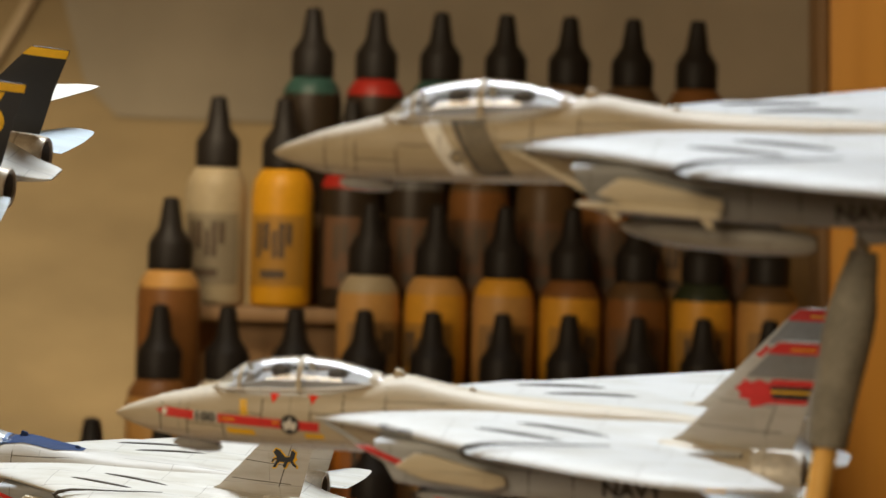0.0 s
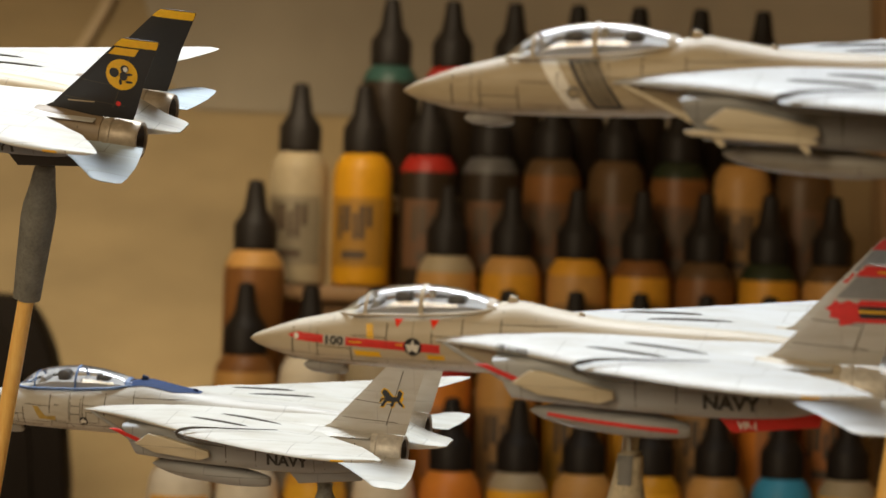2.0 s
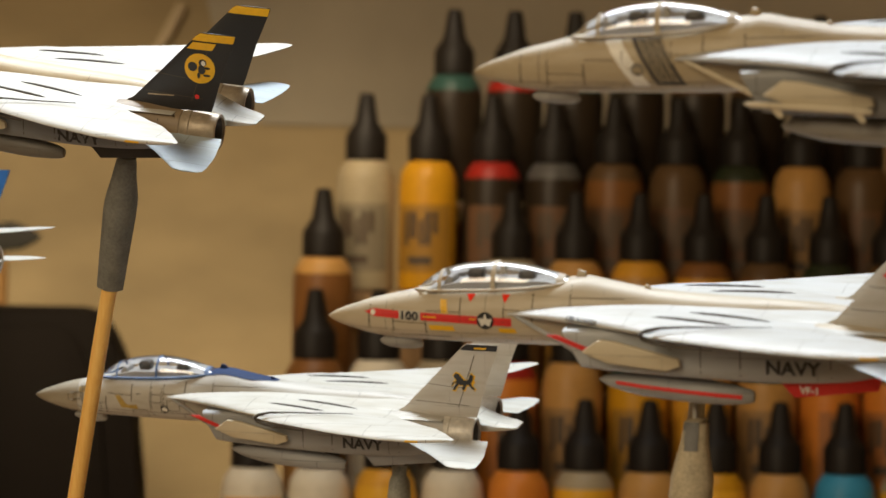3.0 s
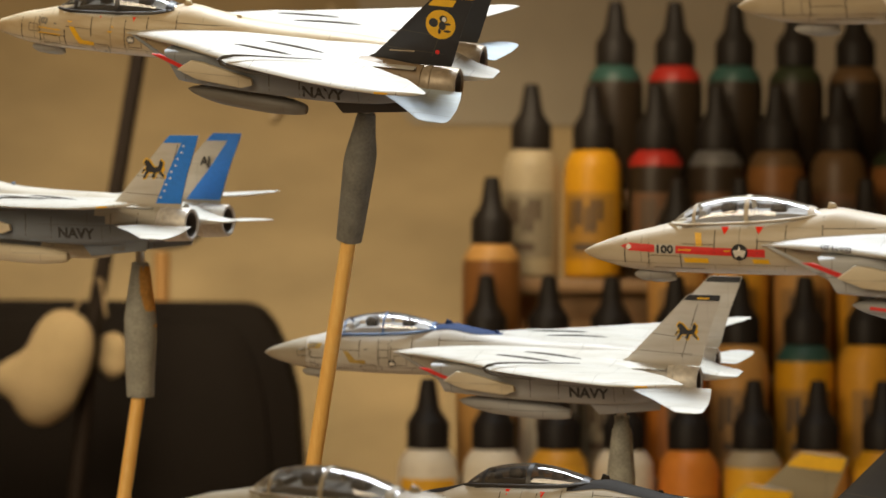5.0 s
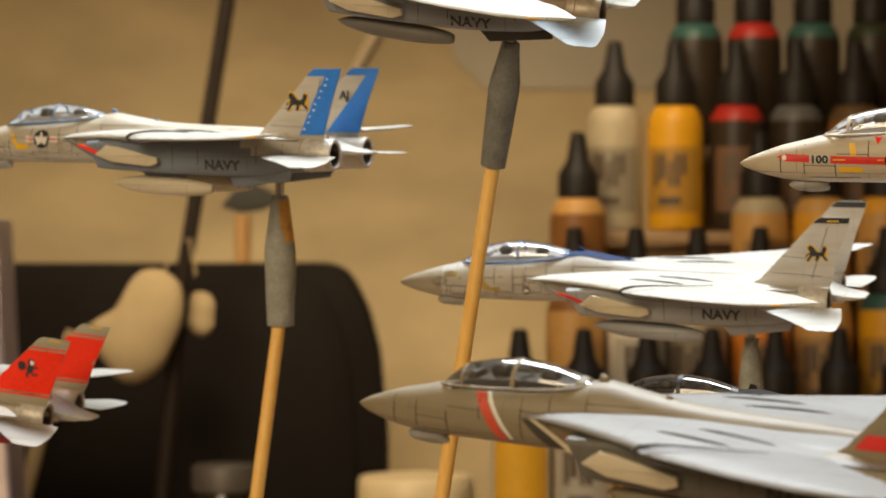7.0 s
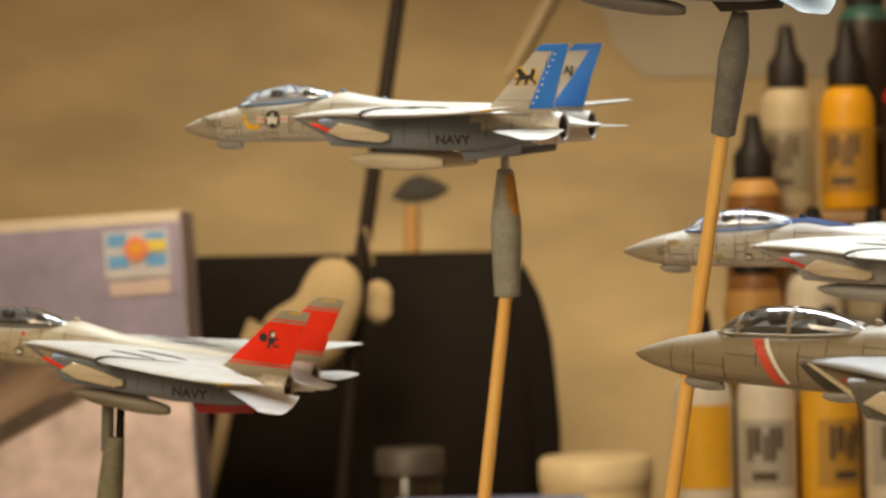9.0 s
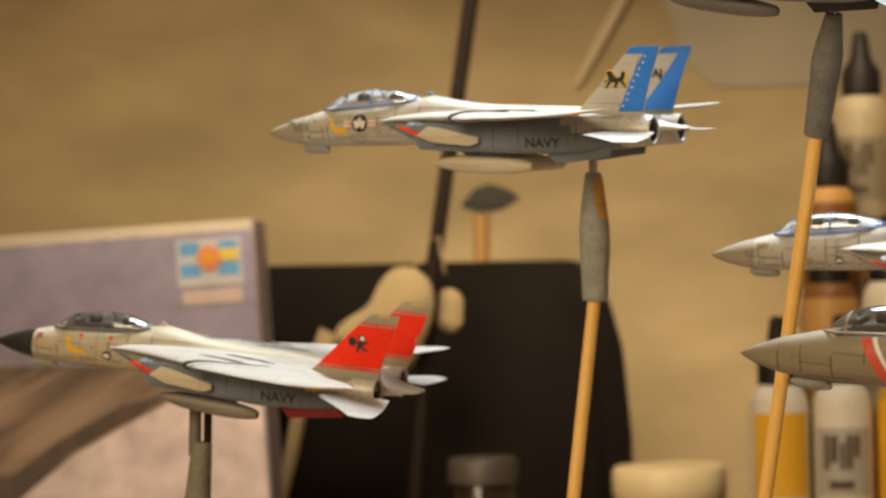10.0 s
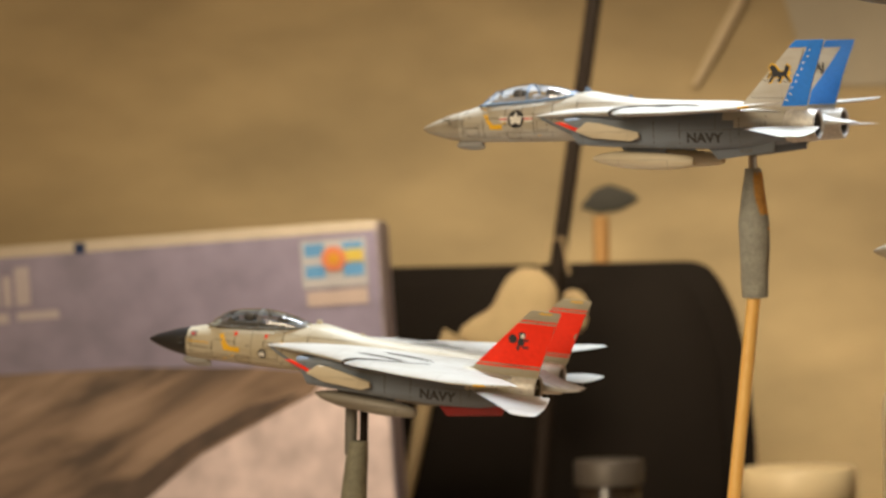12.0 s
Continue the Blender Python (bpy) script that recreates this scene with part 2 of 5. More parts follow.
def prism(name, outline, y0, y1, mat, bevel=0.0):
    """A plate cut to an (x, z) outline, from y0 to y1."""
    bm = bmesh.new()
    vs = [bm.verts.new((x, y0, z)) for x, z in outline]
    f = bm.faces.new(vs)
    ext = bmesh.ops.extrude_face_region(bm, geom=[f])
    for e in ext["geom"]:
        if isinstance(e, bmesh.types.BMVert):
            e.co.y = y1
    bmesh.ops.recalc_face_normals(bm, faces=bm.faces[:])
    if bevel:
        bmesh.ops.bevel(bm, geom=bm.edges[:], offset=bevel, segments=2, affect="EDGES", profile=0.5)
    me = bpy.data.meshes.new(name)
    bm.to_mesh(me)
    bm.free()
    me.materials.append(mat)
    me.polygons.foreach_set("use_smooth", [True] * len(me.polygons))
    me.set_sharp_from_angle(angle=radians(35))
    return me


# ---------------------------------------------------------------- the room
def slab(name, x0, x1, y0, y1, z0, z1, mat, label, category):
    me = box_mesh(name, (x1 - x0, y1 - y0, z1 - z0), mat, 0.0, centre=((x0 + x1) / 2, (y0 + y1) / 2, (z0 + z1) / 2))
    return tagged(new(name, me), label, category, kind="structure")


TZ = -0.190    # table top
slab("wall_north", -1.6, 1.6, 1.62, 1.72, -0.92, 1.50, WALL, "buff painted wall behind the models", "wall")
slab("wall_south", -1.6, 1.6, -1.70, -1.60, -0.92, 1.50, WALL, "buff painted wall behind the camera", "wall")
slab("wall_west", -1.7, -1.6, -1.60, 1.62, -0.92, 1.50, WALL, "buff painted side wall", "wall")
slab("wall_east", 1.6, 1.7, -1.60, 1.62, -0.92, 1.50, WALL, "buff painted side wall", "wall")
slab("floor", -1.6, 1.6, -1.60, 1.62, -1.00, -0.92, TABLE, "brown wooden floor", "floor")
slab("ceiling", -1.6, 1.6, -1.60, 1.62, 1.50, 1.60, CEIL, "off-white ceiling", "ceiling")

sheet = tagged(new("wall_sheet"), "large grey paper sheet hanging on the wall behind the bottles", "paper sheet")
sheet.location = (0.0, 1.6195, 0.0)
part("paper", prism("paper", [(0.005, 0.066), (0.75, 0.060), (0.75, 0.62), (-0.10, 0.62), (-0.06, 0.30), (-0.024, 0.125), (-0.012, 0.083)], -0.0012, -0.0004, plain("grey_paper", (0.40, 0.35, 0.265), 0.85, 0.0, 0.20, 14.0, 0.05, coarse=5.0)), sheet)

table = tagged(new("table"), "brown wooden work table under the models", "table")
table.location = (0, 1.0, TZ)
part("tabletop", box_mesh("tabletop", (1.6, 1.20, 0.03), TABLE, 0.003, centre=(0, 0, -0.0151)), table)
for sx in (-0.74, 0.74):
    for sy in (-0.48, 0.48):
        part("leg", box_mesh("leg", (0.05, 0.05, 0.70), TABLE, 0.003, centre=(sx, sy, -0.380)), table)

# ---------------------------------------------------------------- the jet models, in metres of the full-size jet: x aft, y to starboard, z up from the nose tip
from mathutils.bvhtree import BVHTree


def S(p):
    return (p[0] * MM, p[1] * MM, p[2] * MM)


def oval(x, yc, hw, zt, zb, power=2.0, n=28, rake=0.0):
    """A rounded-square cross-section."""
    ring = []
    zc, hh = (zt + zb) / 2, (zt - zb) / 2
    for j in range(n):
        a = 2 * math.pi * j / n
        c, s = math.cos(a), math.sin(a)
        py = math.copysign(abs(c) ** (2 / power), c) * hw
        pz = math.copysign(abs(s) ** (2 / power), s) * hh
        ring.append(S((x - rake * (pz + hh), yc + py, zc + pz)))
    return ring


def steps(rows, sub=4):
    """Rows of numbers, filled in between by a smooth curve."""
    out = []
    a = np.array(rows, float)
    for i in range(len(a) - 1):
        p0, p1, p2, p3 = a[max(i - 1, 0)], a[i], a[i + 1], a[min(i + 2, len(a) - 1)]
        d1 = (p2 - p0) / max(p2[0] - p0[0], 1e-6) * (p2[0] - p1[0])
        d2 = (p3 - p1) / max(p3[0] - p1[0], 1e-6) * (p2[0] - p1[0])
        for k in range(sub):
            t = k / sub
            out.append((2 * t**3 - 3 * t**2 + 1) * p1 + (t**3 - 2 * t**2 + t) * d1 + (-2 * t**3 + 3 * t**2) * p2 + (t**3 - t**2) * d2)
    out.append(a[-1])
    return out


NOSE = [(0, 0.015, 0.015, -0.015), (0.12, 0.10, 0.10, -0.10), (0.35, 0.21, 0.22, -0.20), (0.8, 0.36, 0.39, -0.34), (1.4, 0.52, 0.59, -0.475), (2.1, 0.65, 0.75, -0.55),
        (2.8, 0.74, 0.92, -0.575), (3.6, 0.80, 1.02, -0.585), (5.0, 0.88, 1.10, -0.60), (6.5, 0.92, 1.23, -0.60), (7.3, 0.92, 1.37, -0.58), (7.8, 0.90, 1.42, -0.56),
        (8.6, 0.86, 1.28, -0.52), (10.0, 0.80, 1.07, -0.45), (12.0, 0.74, 0.96, -0.35), (14.5, 0.55, 0.86, -0.25), (17.0, 0.30, 0.58, -0.15)]


def fuselage(mat, x0=0.0, x1=17.0, name="fuselage"):
    full = np.array(steps(NOSE))
    at = lambda x: np.array([np.interp(x, full[:, 0], full[:, i]) for i in range(4)])
    rows = [at(x0)] + [r for r in full if x0 + 1e-4 < r[0] < x1 - 1e-4] + [at(x1)]
    rings = [oval(x, 0, hw, zt, zb, 2.25 if x > 2 else 2.1) for x, hw, zt, zb in rows]
    v, f = loft(rings)
    return mesh_of(name, v, f, mat)


def nacelle(side, mat, upper):
    rows = [(8.15, 1.86, 0.50, 0.34, -0.72, 6), (9.2, 1.86, 0.56, 0.45, -0.80, 5.5), (11.0, 1.85, 0.64, 0.55, -0.88, 5), (13.5, 1.74, 0.72, 0.62, -0.97, 4),
            (15.3, 1.62, 0.72, 0.66, -0.94, 3), (16.2, 1.54, 0.69, 0.58, -0.83, 2.3), (16.8, 1.52, 0.645, 0.525, -0.765, 2.0)]
    rings = []
    for i, r in enumerate(steps(rows)):
        x, yc, hw, zt, zb, p = r
        rings.append(oval(x, side * yc, hw, zt, zb, p, 32, rake=0.55 * max(0.0, 1 - (x - 8.15) / 1.2)))
    v, f = loft(rings, caps=False)
    f.append(tuple((len(rings) - 1) * 32 + j for j in range(32)))
    # lip and duct
    base = len(v)
    inner = oval(8.16, side * 1.86, 0.455, 0.29, -0.67, 6, 32, rake=0.55)
    deep = oval(9.6, side * 1.86, 0.43, 0.27, -0.65, 5, 32)
    v += inner + deep
    for j in range(32):
        k = (j + 1) % 32
        f.append((j, base + j, base + k, k))
        f.append((base + j, base + 32 + j, base + 32 + k, base + k))
    f.append(tuple(base + 32 + j for j in range(32)))
    me = mesh_of("engine_nacelle", v, f, mat)
    me.materials.append(upper)
    for p in me.polygons:
        if p.center.x > (14.6 - 1.2 * min(0.0, p.center.z / MM - 0.1)) * MM and p.center.z > -0.25 * MM:
            p.material_index = 1
    return me


def nozzle(side, mat):
    prof = [(16.8, 0.61), (17.0, 0.66), (17.12, 0.665), (17.16, 0.635), (17.30, 0.645), (17.98, 0.610), (18.04, 0.585), (18.04, 0.49), (17.97, 0.465), (17.6, 0.44), (16.9, 0.38)]
    rings = [[S((x, side * 1.52 + r * math.cos(2 * math.pi * j / 24), -0.12 + r * math.sin(2 * math.pi * j / 24))) for j in range(24)] for x, r in prof]
    v, f = loft(rings)
    me = mesh_of("exhaust_nozzle", v, f, mat)
    me.materials.append(SOOT)
    for p in me.polygons:
        if min(p.vertices) >= 7 * 24 and p.center.x < 17.9 * MM:
            p.material_index = 1
    return me


def surface(name, outline, mat, thick0, thick1):
    """A flying surface: outline rows (leading x, trailing x, y, leading z, trailing z) from root to tip, with an aerofoil's section."""
    rings, n = [], len(outline)
    prof = [(0, 0), (0.02, 0.30), (0.08, 0.62), (0.22, 0.95), (0.4, 1.0), (0.7, 0.55), (0.93, 0.14), (1, 0.05), (1, -0.05), (0.93, -0.14), (0.7, -0.5), (0.4, -0.8), (0.22, -0.75), (0.08, -0.5), (0.02, -0.27)]
    for i, (xl, xt, y, zl, zt) in enumerate(outline):
        th = thick0 + (thick1 - thick0) * i / (n - 1)
        rings.append([S((xl + (xt - xl) * u, y, zl + (zt - zl) * u + w * th / 2)) for u, w in prof])
    v, f = loft(rings)
    if outline[-1][2] < outline[0][2]:
        f = [tuple(reversed(q)) for q in f]
    return mesh_of(name, v, f, mat)


def fin_mesh(side, mat):
    """An upright fin, canted outward."""
    rows = [(14.62, 17.78, 0.55, 1.60), (15.08, 17.87, 0.80, 1.62), (16.22, 18.20, 2.0, 1.70), (17.10, 18.55, 2.95, 1.76), (17.33, 18.64, 3.20, 1.78), (17.46, 18.64, 3.28, 1.785)]
    prof = [(0, 0), (0.03, 0.35), (0.12, 0.7), (0.35, 1.0), (0.7, 0.6), (1, 0.10), (1, -0.10), (0.7, -0.6), (0.35, -1.0), (0.12, -0.7), (0.03, -0.35)]
    rings = []
    for i, (xl, xt, z, y) in enumerate(rows):
        th = 0.06 - 0.006 * i
        rings.append([S((xl + (xt - xl) * u, side * y + w * th, z)) for u, w in prof])
    v, f = loft(rings)
    f = [tuple(reversed(q)) for q in f]
    return mesh_of("tail_fin", v, f, mat)


def wing_mesh(side, mat):
    rows = [(11.2, 14.6, 1.9, 0.50, 0.58), (10.55, 15.4, 2.75, 0.50, 0.62), (10.02, 16.0, 3.22, 0.50, 0.65), (10.35, 16.35, 3.55, 0.50, 0.67), (11.4, 16.95, 4.0, 0.51, 0.70), (13.2, 17.5, 4.75, 0.53, 0.75),
            (15.2, 17.95, 5.45, 0.58, 0.80), (16.3, 18.12, 5.75, 0.65, 0.83), (17.0, 18.15, 5.88, 0.72, 0.84), (17.6, 18.10, 5.93, 0.77, 0.84)]
    return surface("wing", [(a, b, side * y, zl, zt) for a, b, y, zl, zt in rows], mat, 0.40, 0.10)


def stab_mesh(side, mat):
    # the port one droops, the starboard one lies almost level
    k = 1.0 if side < 0 else 0.16
    rows = [(14.95, 18.30, 2.1, -0.17), (15.55, 18.42, 2.65, -0.24), (16.5, 18.55, 3.5, -0.35), (17.22, 18.55, 4.25, -0.445), (17.48, 18.50, 4.55, -0.48), (17.80, 18.36, 4.66, -0.49)]
    return surface("tailplane", [(a, b, side * y, -0.17 + k * (z + 0.17), -0.17 + k * (z + 0.17)) for a, b, y, z in rows], mat, 0.16, 0.05)


def glove_mesh(side, mat):
    """The fixed inner wing, from its pointed front at the cockpit's flank to the deck over the engines."""
    rows = [(5.65, 0.98, 0.46, 0.03), (6.2, 1.22, 0.49, 0.09), (7.0, 1.60, 0.52, 0.14), (8.0, 2.12, 0.55, 0.19), (9.0, 2.66, 0.57, 0.24), (9.8, 3.10, 0.585, 0.27), (10.4, 3.30, 0.60, 0.28),
            (11.2, 3.30, 0.61, 0.27), (12.5, 3.05, 0.62, 0.25), (14.0, 2.65, 0.60, 0.20), (15.5, 2.30, 0.55, 0.13), (16.6, 2.12, 0.50, 0.06)]
    rings = []
    for x, ye, z, h in steps(rows, 3):
        ring = []
        for j in range(18):
            a = math.pi * j / 17 - math.pi / 2
            w = 0.55 + (ye - 0.55) * math.cos(a) ** 0.55 if 0 < j < 17 else 0.55
            crown = float(np.interp(x, (7.5, 10.4, 13.0), (1.30, 0.80, 0.60)))
            ring.append(S((x, side * w, z - 0.03 + h * math.sin(a) * (crown if a > 0 else 0.85))))
        rings.append(ring)
    v, f = loft(rings)
    if side < 0:
        f = [tuple(reversed(q)) for q in f]
    return mesh_of("wing_glove", v, f, mat)


def deck_mesh(mat):
    """The flat deck between the engines and its beaver tail."""
    rows = [(8.0, 1.2, 0.55, 0.1), (10, 1.9, 0.72, 0.12), (13, 1.9, 0.74, 0.05), (15.5, 1.7, 0.70, 0.0), (17.0, 1.25, 0.42, -0.12), (18.0, 0.85, 0.12, -0.18), (18.75, 0.62, 0.0, -0.12), (18.95, 0.45, -0.04, -0.09)]
    v, f = loft([oval(x, 0, hw, zt, zb, 5) for x, hw, zt, zb in steps(rows, 2)])
    return mesh_of("rear_deck", v, f, mat)


CAN = [(2.72, 0.12, 0.88, 0.86), (3.0, 0.40, 1.14, 0.90), (3.45, 0.56, 1.45, 0.93), (3.9, 0.61, 1.61, 0.96), (4.5, 0.64, 1.72, 0.99), (5.2, 0.65, 1.77, 1.03), (6.0, 0.62, 1.70, 1.09), (6.7, 0.52, 1.54, 1.16), (7.25, 0.36, 1.36, 1.24)]


def canopy_ring(x, grow=0.0, n=21):
    rows = np.array(steps(CAN, 8))
    hw, zt, zb = (np.interp(x, rows[:, 0], rows[:, i]) for i in (1, 2, 3))
    return [S((x, (hw + grow) * math.cos(math.pi * j / (n - 1)), zb + (zt + grow - zb) * math.sin(math.pi * j / (n - 1)) ** 0.9 if 0 < j < n - 1 else zb - 0.05)) for j in range(n)]


def canopy_mesh(mat):
    rings = [canopy_ring(r[0]) for r in steps(CAN, 6)]
    v, f = loft(rings, caps=False)
    f = [q for q in f if not (q[0] % 21 == 20)]
    return mesh_of("canopy_glass", v, f, mat)


def hoop(x, wide, mat, grow=0.012):
    a, b, c, d = canopy_ring(x - wide / 2, grow), canopy_ring(x + wide / 2, grow), canopy_ring(x + wide / 2, -0.01), canopy_ring(x - wide / 2, -0.01)
    v, f = loft([a, b, c, d, a], caps=False)
    f = [q for q in f if not (q[0] % 21 == 20)]
    return mesh_of("canopy_frame", v, f, mat)


def sill(side, mat, wide):
    rows = np.array([r for r in steps(CAN, 3)])
    pts = [S((x, side * (hw + 0.02) * 1.02, zb + 0.03)) for x, hw, zt, zb in rows]
    return tube("canopy_sill", pts, [wide * MM] * len(pts), mat, 8)


def spindle(name, x0, x1, y, z, r, mat, droop=0.0, blunt=0.25):
    rows = [(0, 0.03), (0.04, 0.32), (0.12, 0.62), (0.28, 0.95), (0.45, 1.0), (0.7, 0.99), (0.88, 0.40 + 0.9 * blunt), (0.97, 0.20 + 0.9 * blunt), (1.0, blunt)]
    rings = []
    for u, k in steps(rows, 3):
        rings.append([S((x0 + (x1 - x0) * u, y + r * k * math.cos(2 * math.pi * j / 20), z + droop * u + r * k * math.sin(2 * math.pi * j / 20))) for j in range(20)])
    v, f = loft(rings)
    return mesh_of(name, v, f, mat)


def tree_of(*meshes):
    v, f = [], []
    for me in meshes:
        o = len(v)
        v += [tuple(q.co) for q in me.vertices]
        f += [tuple(o + i for i in p.vertices) for p in me.polygons]
    return BVHTree.FromPolygons(v, f)


def settle(points, tree, lift=0.010):
    """Lay (x, z) points of the side view on the port face of a part."""
    out, last = [], -0.9 * MM
    for x, z in points:
        hit = tree.ray_cast(Vector((x * MM, -9 * MM, z * MM)), Vector((0, 1, 0)))
        if hit[0] is None:
            out.append((x * MM, last, z * MM))
        else:
            last = hit[0].y - lift * MM
            out.append((x * MM, last, z * MM))
    return out


def decal(name, outline, tree, mat, parent, cuts=3, lift=0.010, label=""):
    """A thin painted or printed patch, cut to an outline of the side view."""
    bm = bmesh.new()
    f = bm.faces.new([bm.verts.new((x, 0, z)) for x, z in outline])
    bmesh.ops.triangulate(bm, faces=[f])
    if cuts:
        bmesh.ops.subdivide_edges(bm, edges=bm.edges[:], cuts=cuts, use_grid_fill=True)
    pts = settle([(v.co.x, v.co.z) for v in bm.verts], tree, lift)
    for v, p in zip(bm.verts, pts):
        v.co = p
    bmesh.ops.recalc_face_normals(bm, faces=bm.faces[:])
    me = bpy.data.meshes.new(name)
    bm.to_mesh(me)
    bm.free()
    me.materials.append(mat)
    return part(name, me, parent, label)


def lettering(body, x, z, height, tree, mat, parent, name="lettering", slope=0.0, lift=0.02, stretch=1.0, label=""):
    cu = bpy.data.curves.new("lettering", "FONT")
    cu.body, cu.size, cu.resolution_u, cu.offset = body, 1.0, 2, 0.036
    ob = bpy.data.objects.new("lettering", cu)
    scene.collection.objects.link(ob)
    dg = bpy.context.evaluated_depsgraph_get()
    me = bpy.data.meshes.new_from_object(ob.evaluated_get(dg))
    bpy.data.objects.remove(ob)
    bpy.data.curves.remove(cu)
    k = height / 0.70
    flat = [(x + v.co.x * k * stretch, z + v.co.y * k + slope * v.co.x * k) for v in me.vertices]
    for v, p in zip(me.vertices, settle(flat, tree, lift)):
        v.co = p
    me.name = name
    me.materials.clear()
    me.materials.append(mat)
    return part(name, me, parent, label)


def disc(x, z, r, n=20):
    return [(x + r * math.cos(2 * math.pi * j / n), z + r * math.sin(2 * math.pi * j / n)) for j in range(n)]


def star_outline(x, z, r):
    return [(x + (r if j % 2 == 0 else 0.4 * r) * math.sin(math.pi * j / 5), z + (r if j % 2 == 0 else 0.4 * r) * math.cos(math.pi * j / 5)) for j in range(10)]


def roundel(x, z, r, tree, parent, dark=NAVY_BLUE, light=PALE, bars=True, stripe=True):
    if bars:
        decal("roundel_bar", [(x - 2.0 * r, z - 0.28 * r), (x + 2.0 * r, z - 0.28 * r), (x + 2.0 * r, z + 0.28 * r), (x - 2.0 * r, z + 0.28 * r)], tree, light, parent, 2, 0.012)
        if stripe:
            decal("roundel_stripe", [(x - 2.0 * r, z - 0.08 * r), (x + 2.0 * r, z - 0.08 * r), (x + 2.0 * r, z + 0.08 * r), (x - 2.0 * r, z + 0.08 * r)], tree, RED, parent, 2, 0.016)
    decal("roundel_disc", disc(x, z, r), tree, dark, parent, 2, 0.020)
    decal("roundel_star", star_outline(x, z, 0.84 * r), tree, light, parent, 2, 0.036)


BEAST = [  # body, neck, wing, tail, legs
    [(-.34, .02), (-.18, .12), (.10, .10), (.30, .14), (.38, .02), (.30, -.12), (.05, -.16), (-.20, -.14)],
    [(.22, .10), (.30, .40), (.36, .44), (.42, .34), (.46, .36), (.44, .22), (.38, .02)],
    [(-.26, .04), (-.40, .30), (-.30, .46), (-.16, .40), (-.04, .22), (.06, .08)],
    [(-.30, .04), (-.46, -.04), (-.50, -.18), (-.44, -.18), (-.38, -.06), (-.28, -.04)],
    [(-.30, -.06), (-.40, -.30), (-.46, -.42), (-.34, -.42), (-.26, -.24), (-.16, -.12)],
    [(.02, -.12), (-.06, -.32), (-.02, -.42), (.06, -.40), (.08, -.26), (.14, -.12)],
    [(.22, -.10), (.34, -.30), (.46, -.40), (.48, -.30), (.38, -.16), (.34, -.04)]]
HEAD = [(-.50, .10), (-.30, .28), (-.20, .45), (-.05, .32), (.20, .44), (.50, .32), (.55, -.25), (.30, -.42), (-.05, -.50), (-.08, -.26), (-.36, -.20), (-.28, -.03)]


def figure_on(x, z, k, tree, parent):
    """A plain dark figure of rounded lumps beside a ball."""
    for i, (cx, cz, rx, rz, mat) in enumerate(((-0.26, 0.06, 0.19, 0.19, BLACK), (0.10, -0.04, 0.15, 0.19, BLACK), (0.14, 0.24, 0.16, 0.15, BLACK), (0.17, 0.22, 0.09, 0.10, PALE), (0.30, -0.26, 0.15, 0.05, BLACK), (-0.02, -0.28, 0.06, 0.12, BLACK), (0.32, 0.04, 0.12, 0.05, BLACK))):
        decal("tail_figure", [(x + k * (cx + rx * math.cos(math.pi * q / 6)), z + k * (cz + rz * math.sin(math.pi * q / 6))) for q in range(12)], tree, mat, parent, 0, 0.034 + 0.002 * i)


def badge_on(x, z, w, h, tree, parent):
    """A plain dark figure on a yellow edge."""
    for k, shape in enumerate(BEAST):
        cx, cz = sum(p[0] for p in shape) / len(shape), sum(p[1] for p in shape) / len(shape)
        decal("emblem_ground", [(x + (cx + (a - cx) * 1.35 + 0.03) * w, z + (cz + (b - cz) * 1.35) * h) for a, b in shape], tree, YELLOW, parent, 1, 0.024 + 0.0005 * k)
        decal("emblem", [(x + a * w, z + b * h) for a, b in shape], tree, BLACK, parent, 1, 0.034 + 0.0005 * k)


def saddle(name, x0, x1, reach, mat, parent, label=""):
    """A painted band over the back of the fuselage, reaching some degrees down either side."""
    rings = []
    for x, hw, zt, zb in steps(NOSE, 6):
        if not x0 <= x <= x1:
            continue
        taper = min(1.0, (x1 - x) / 1.2 + 0.25)
        zc, hh, ring = (zt + zb) / 2, (zt - zb) / 2 + 0.014, []
        for k in range(13):
            a = radians(90 + reach * taper * (k / 6 - 1))
            c, s = math.cos(a), math.sin(a)
            ring.append(S((x, math.copysign(abs(c) ** (2 / 2.25), c) * (hw + 0.014), zc + abs(s) ** (2 / 2.25) * hh)))
        rings.append(ring)
    v, f = loft(rings, caps=False)
    return part(name, mesh_of(name, v, [q for q in f if q[0] % 13 != 12], mat), parent, label)


def quad(x0, z0, x1, z1, x2, z2, x3, z3):
    return [(x0, z0), (x1, z1), (x2, z2), (x3, z3)]


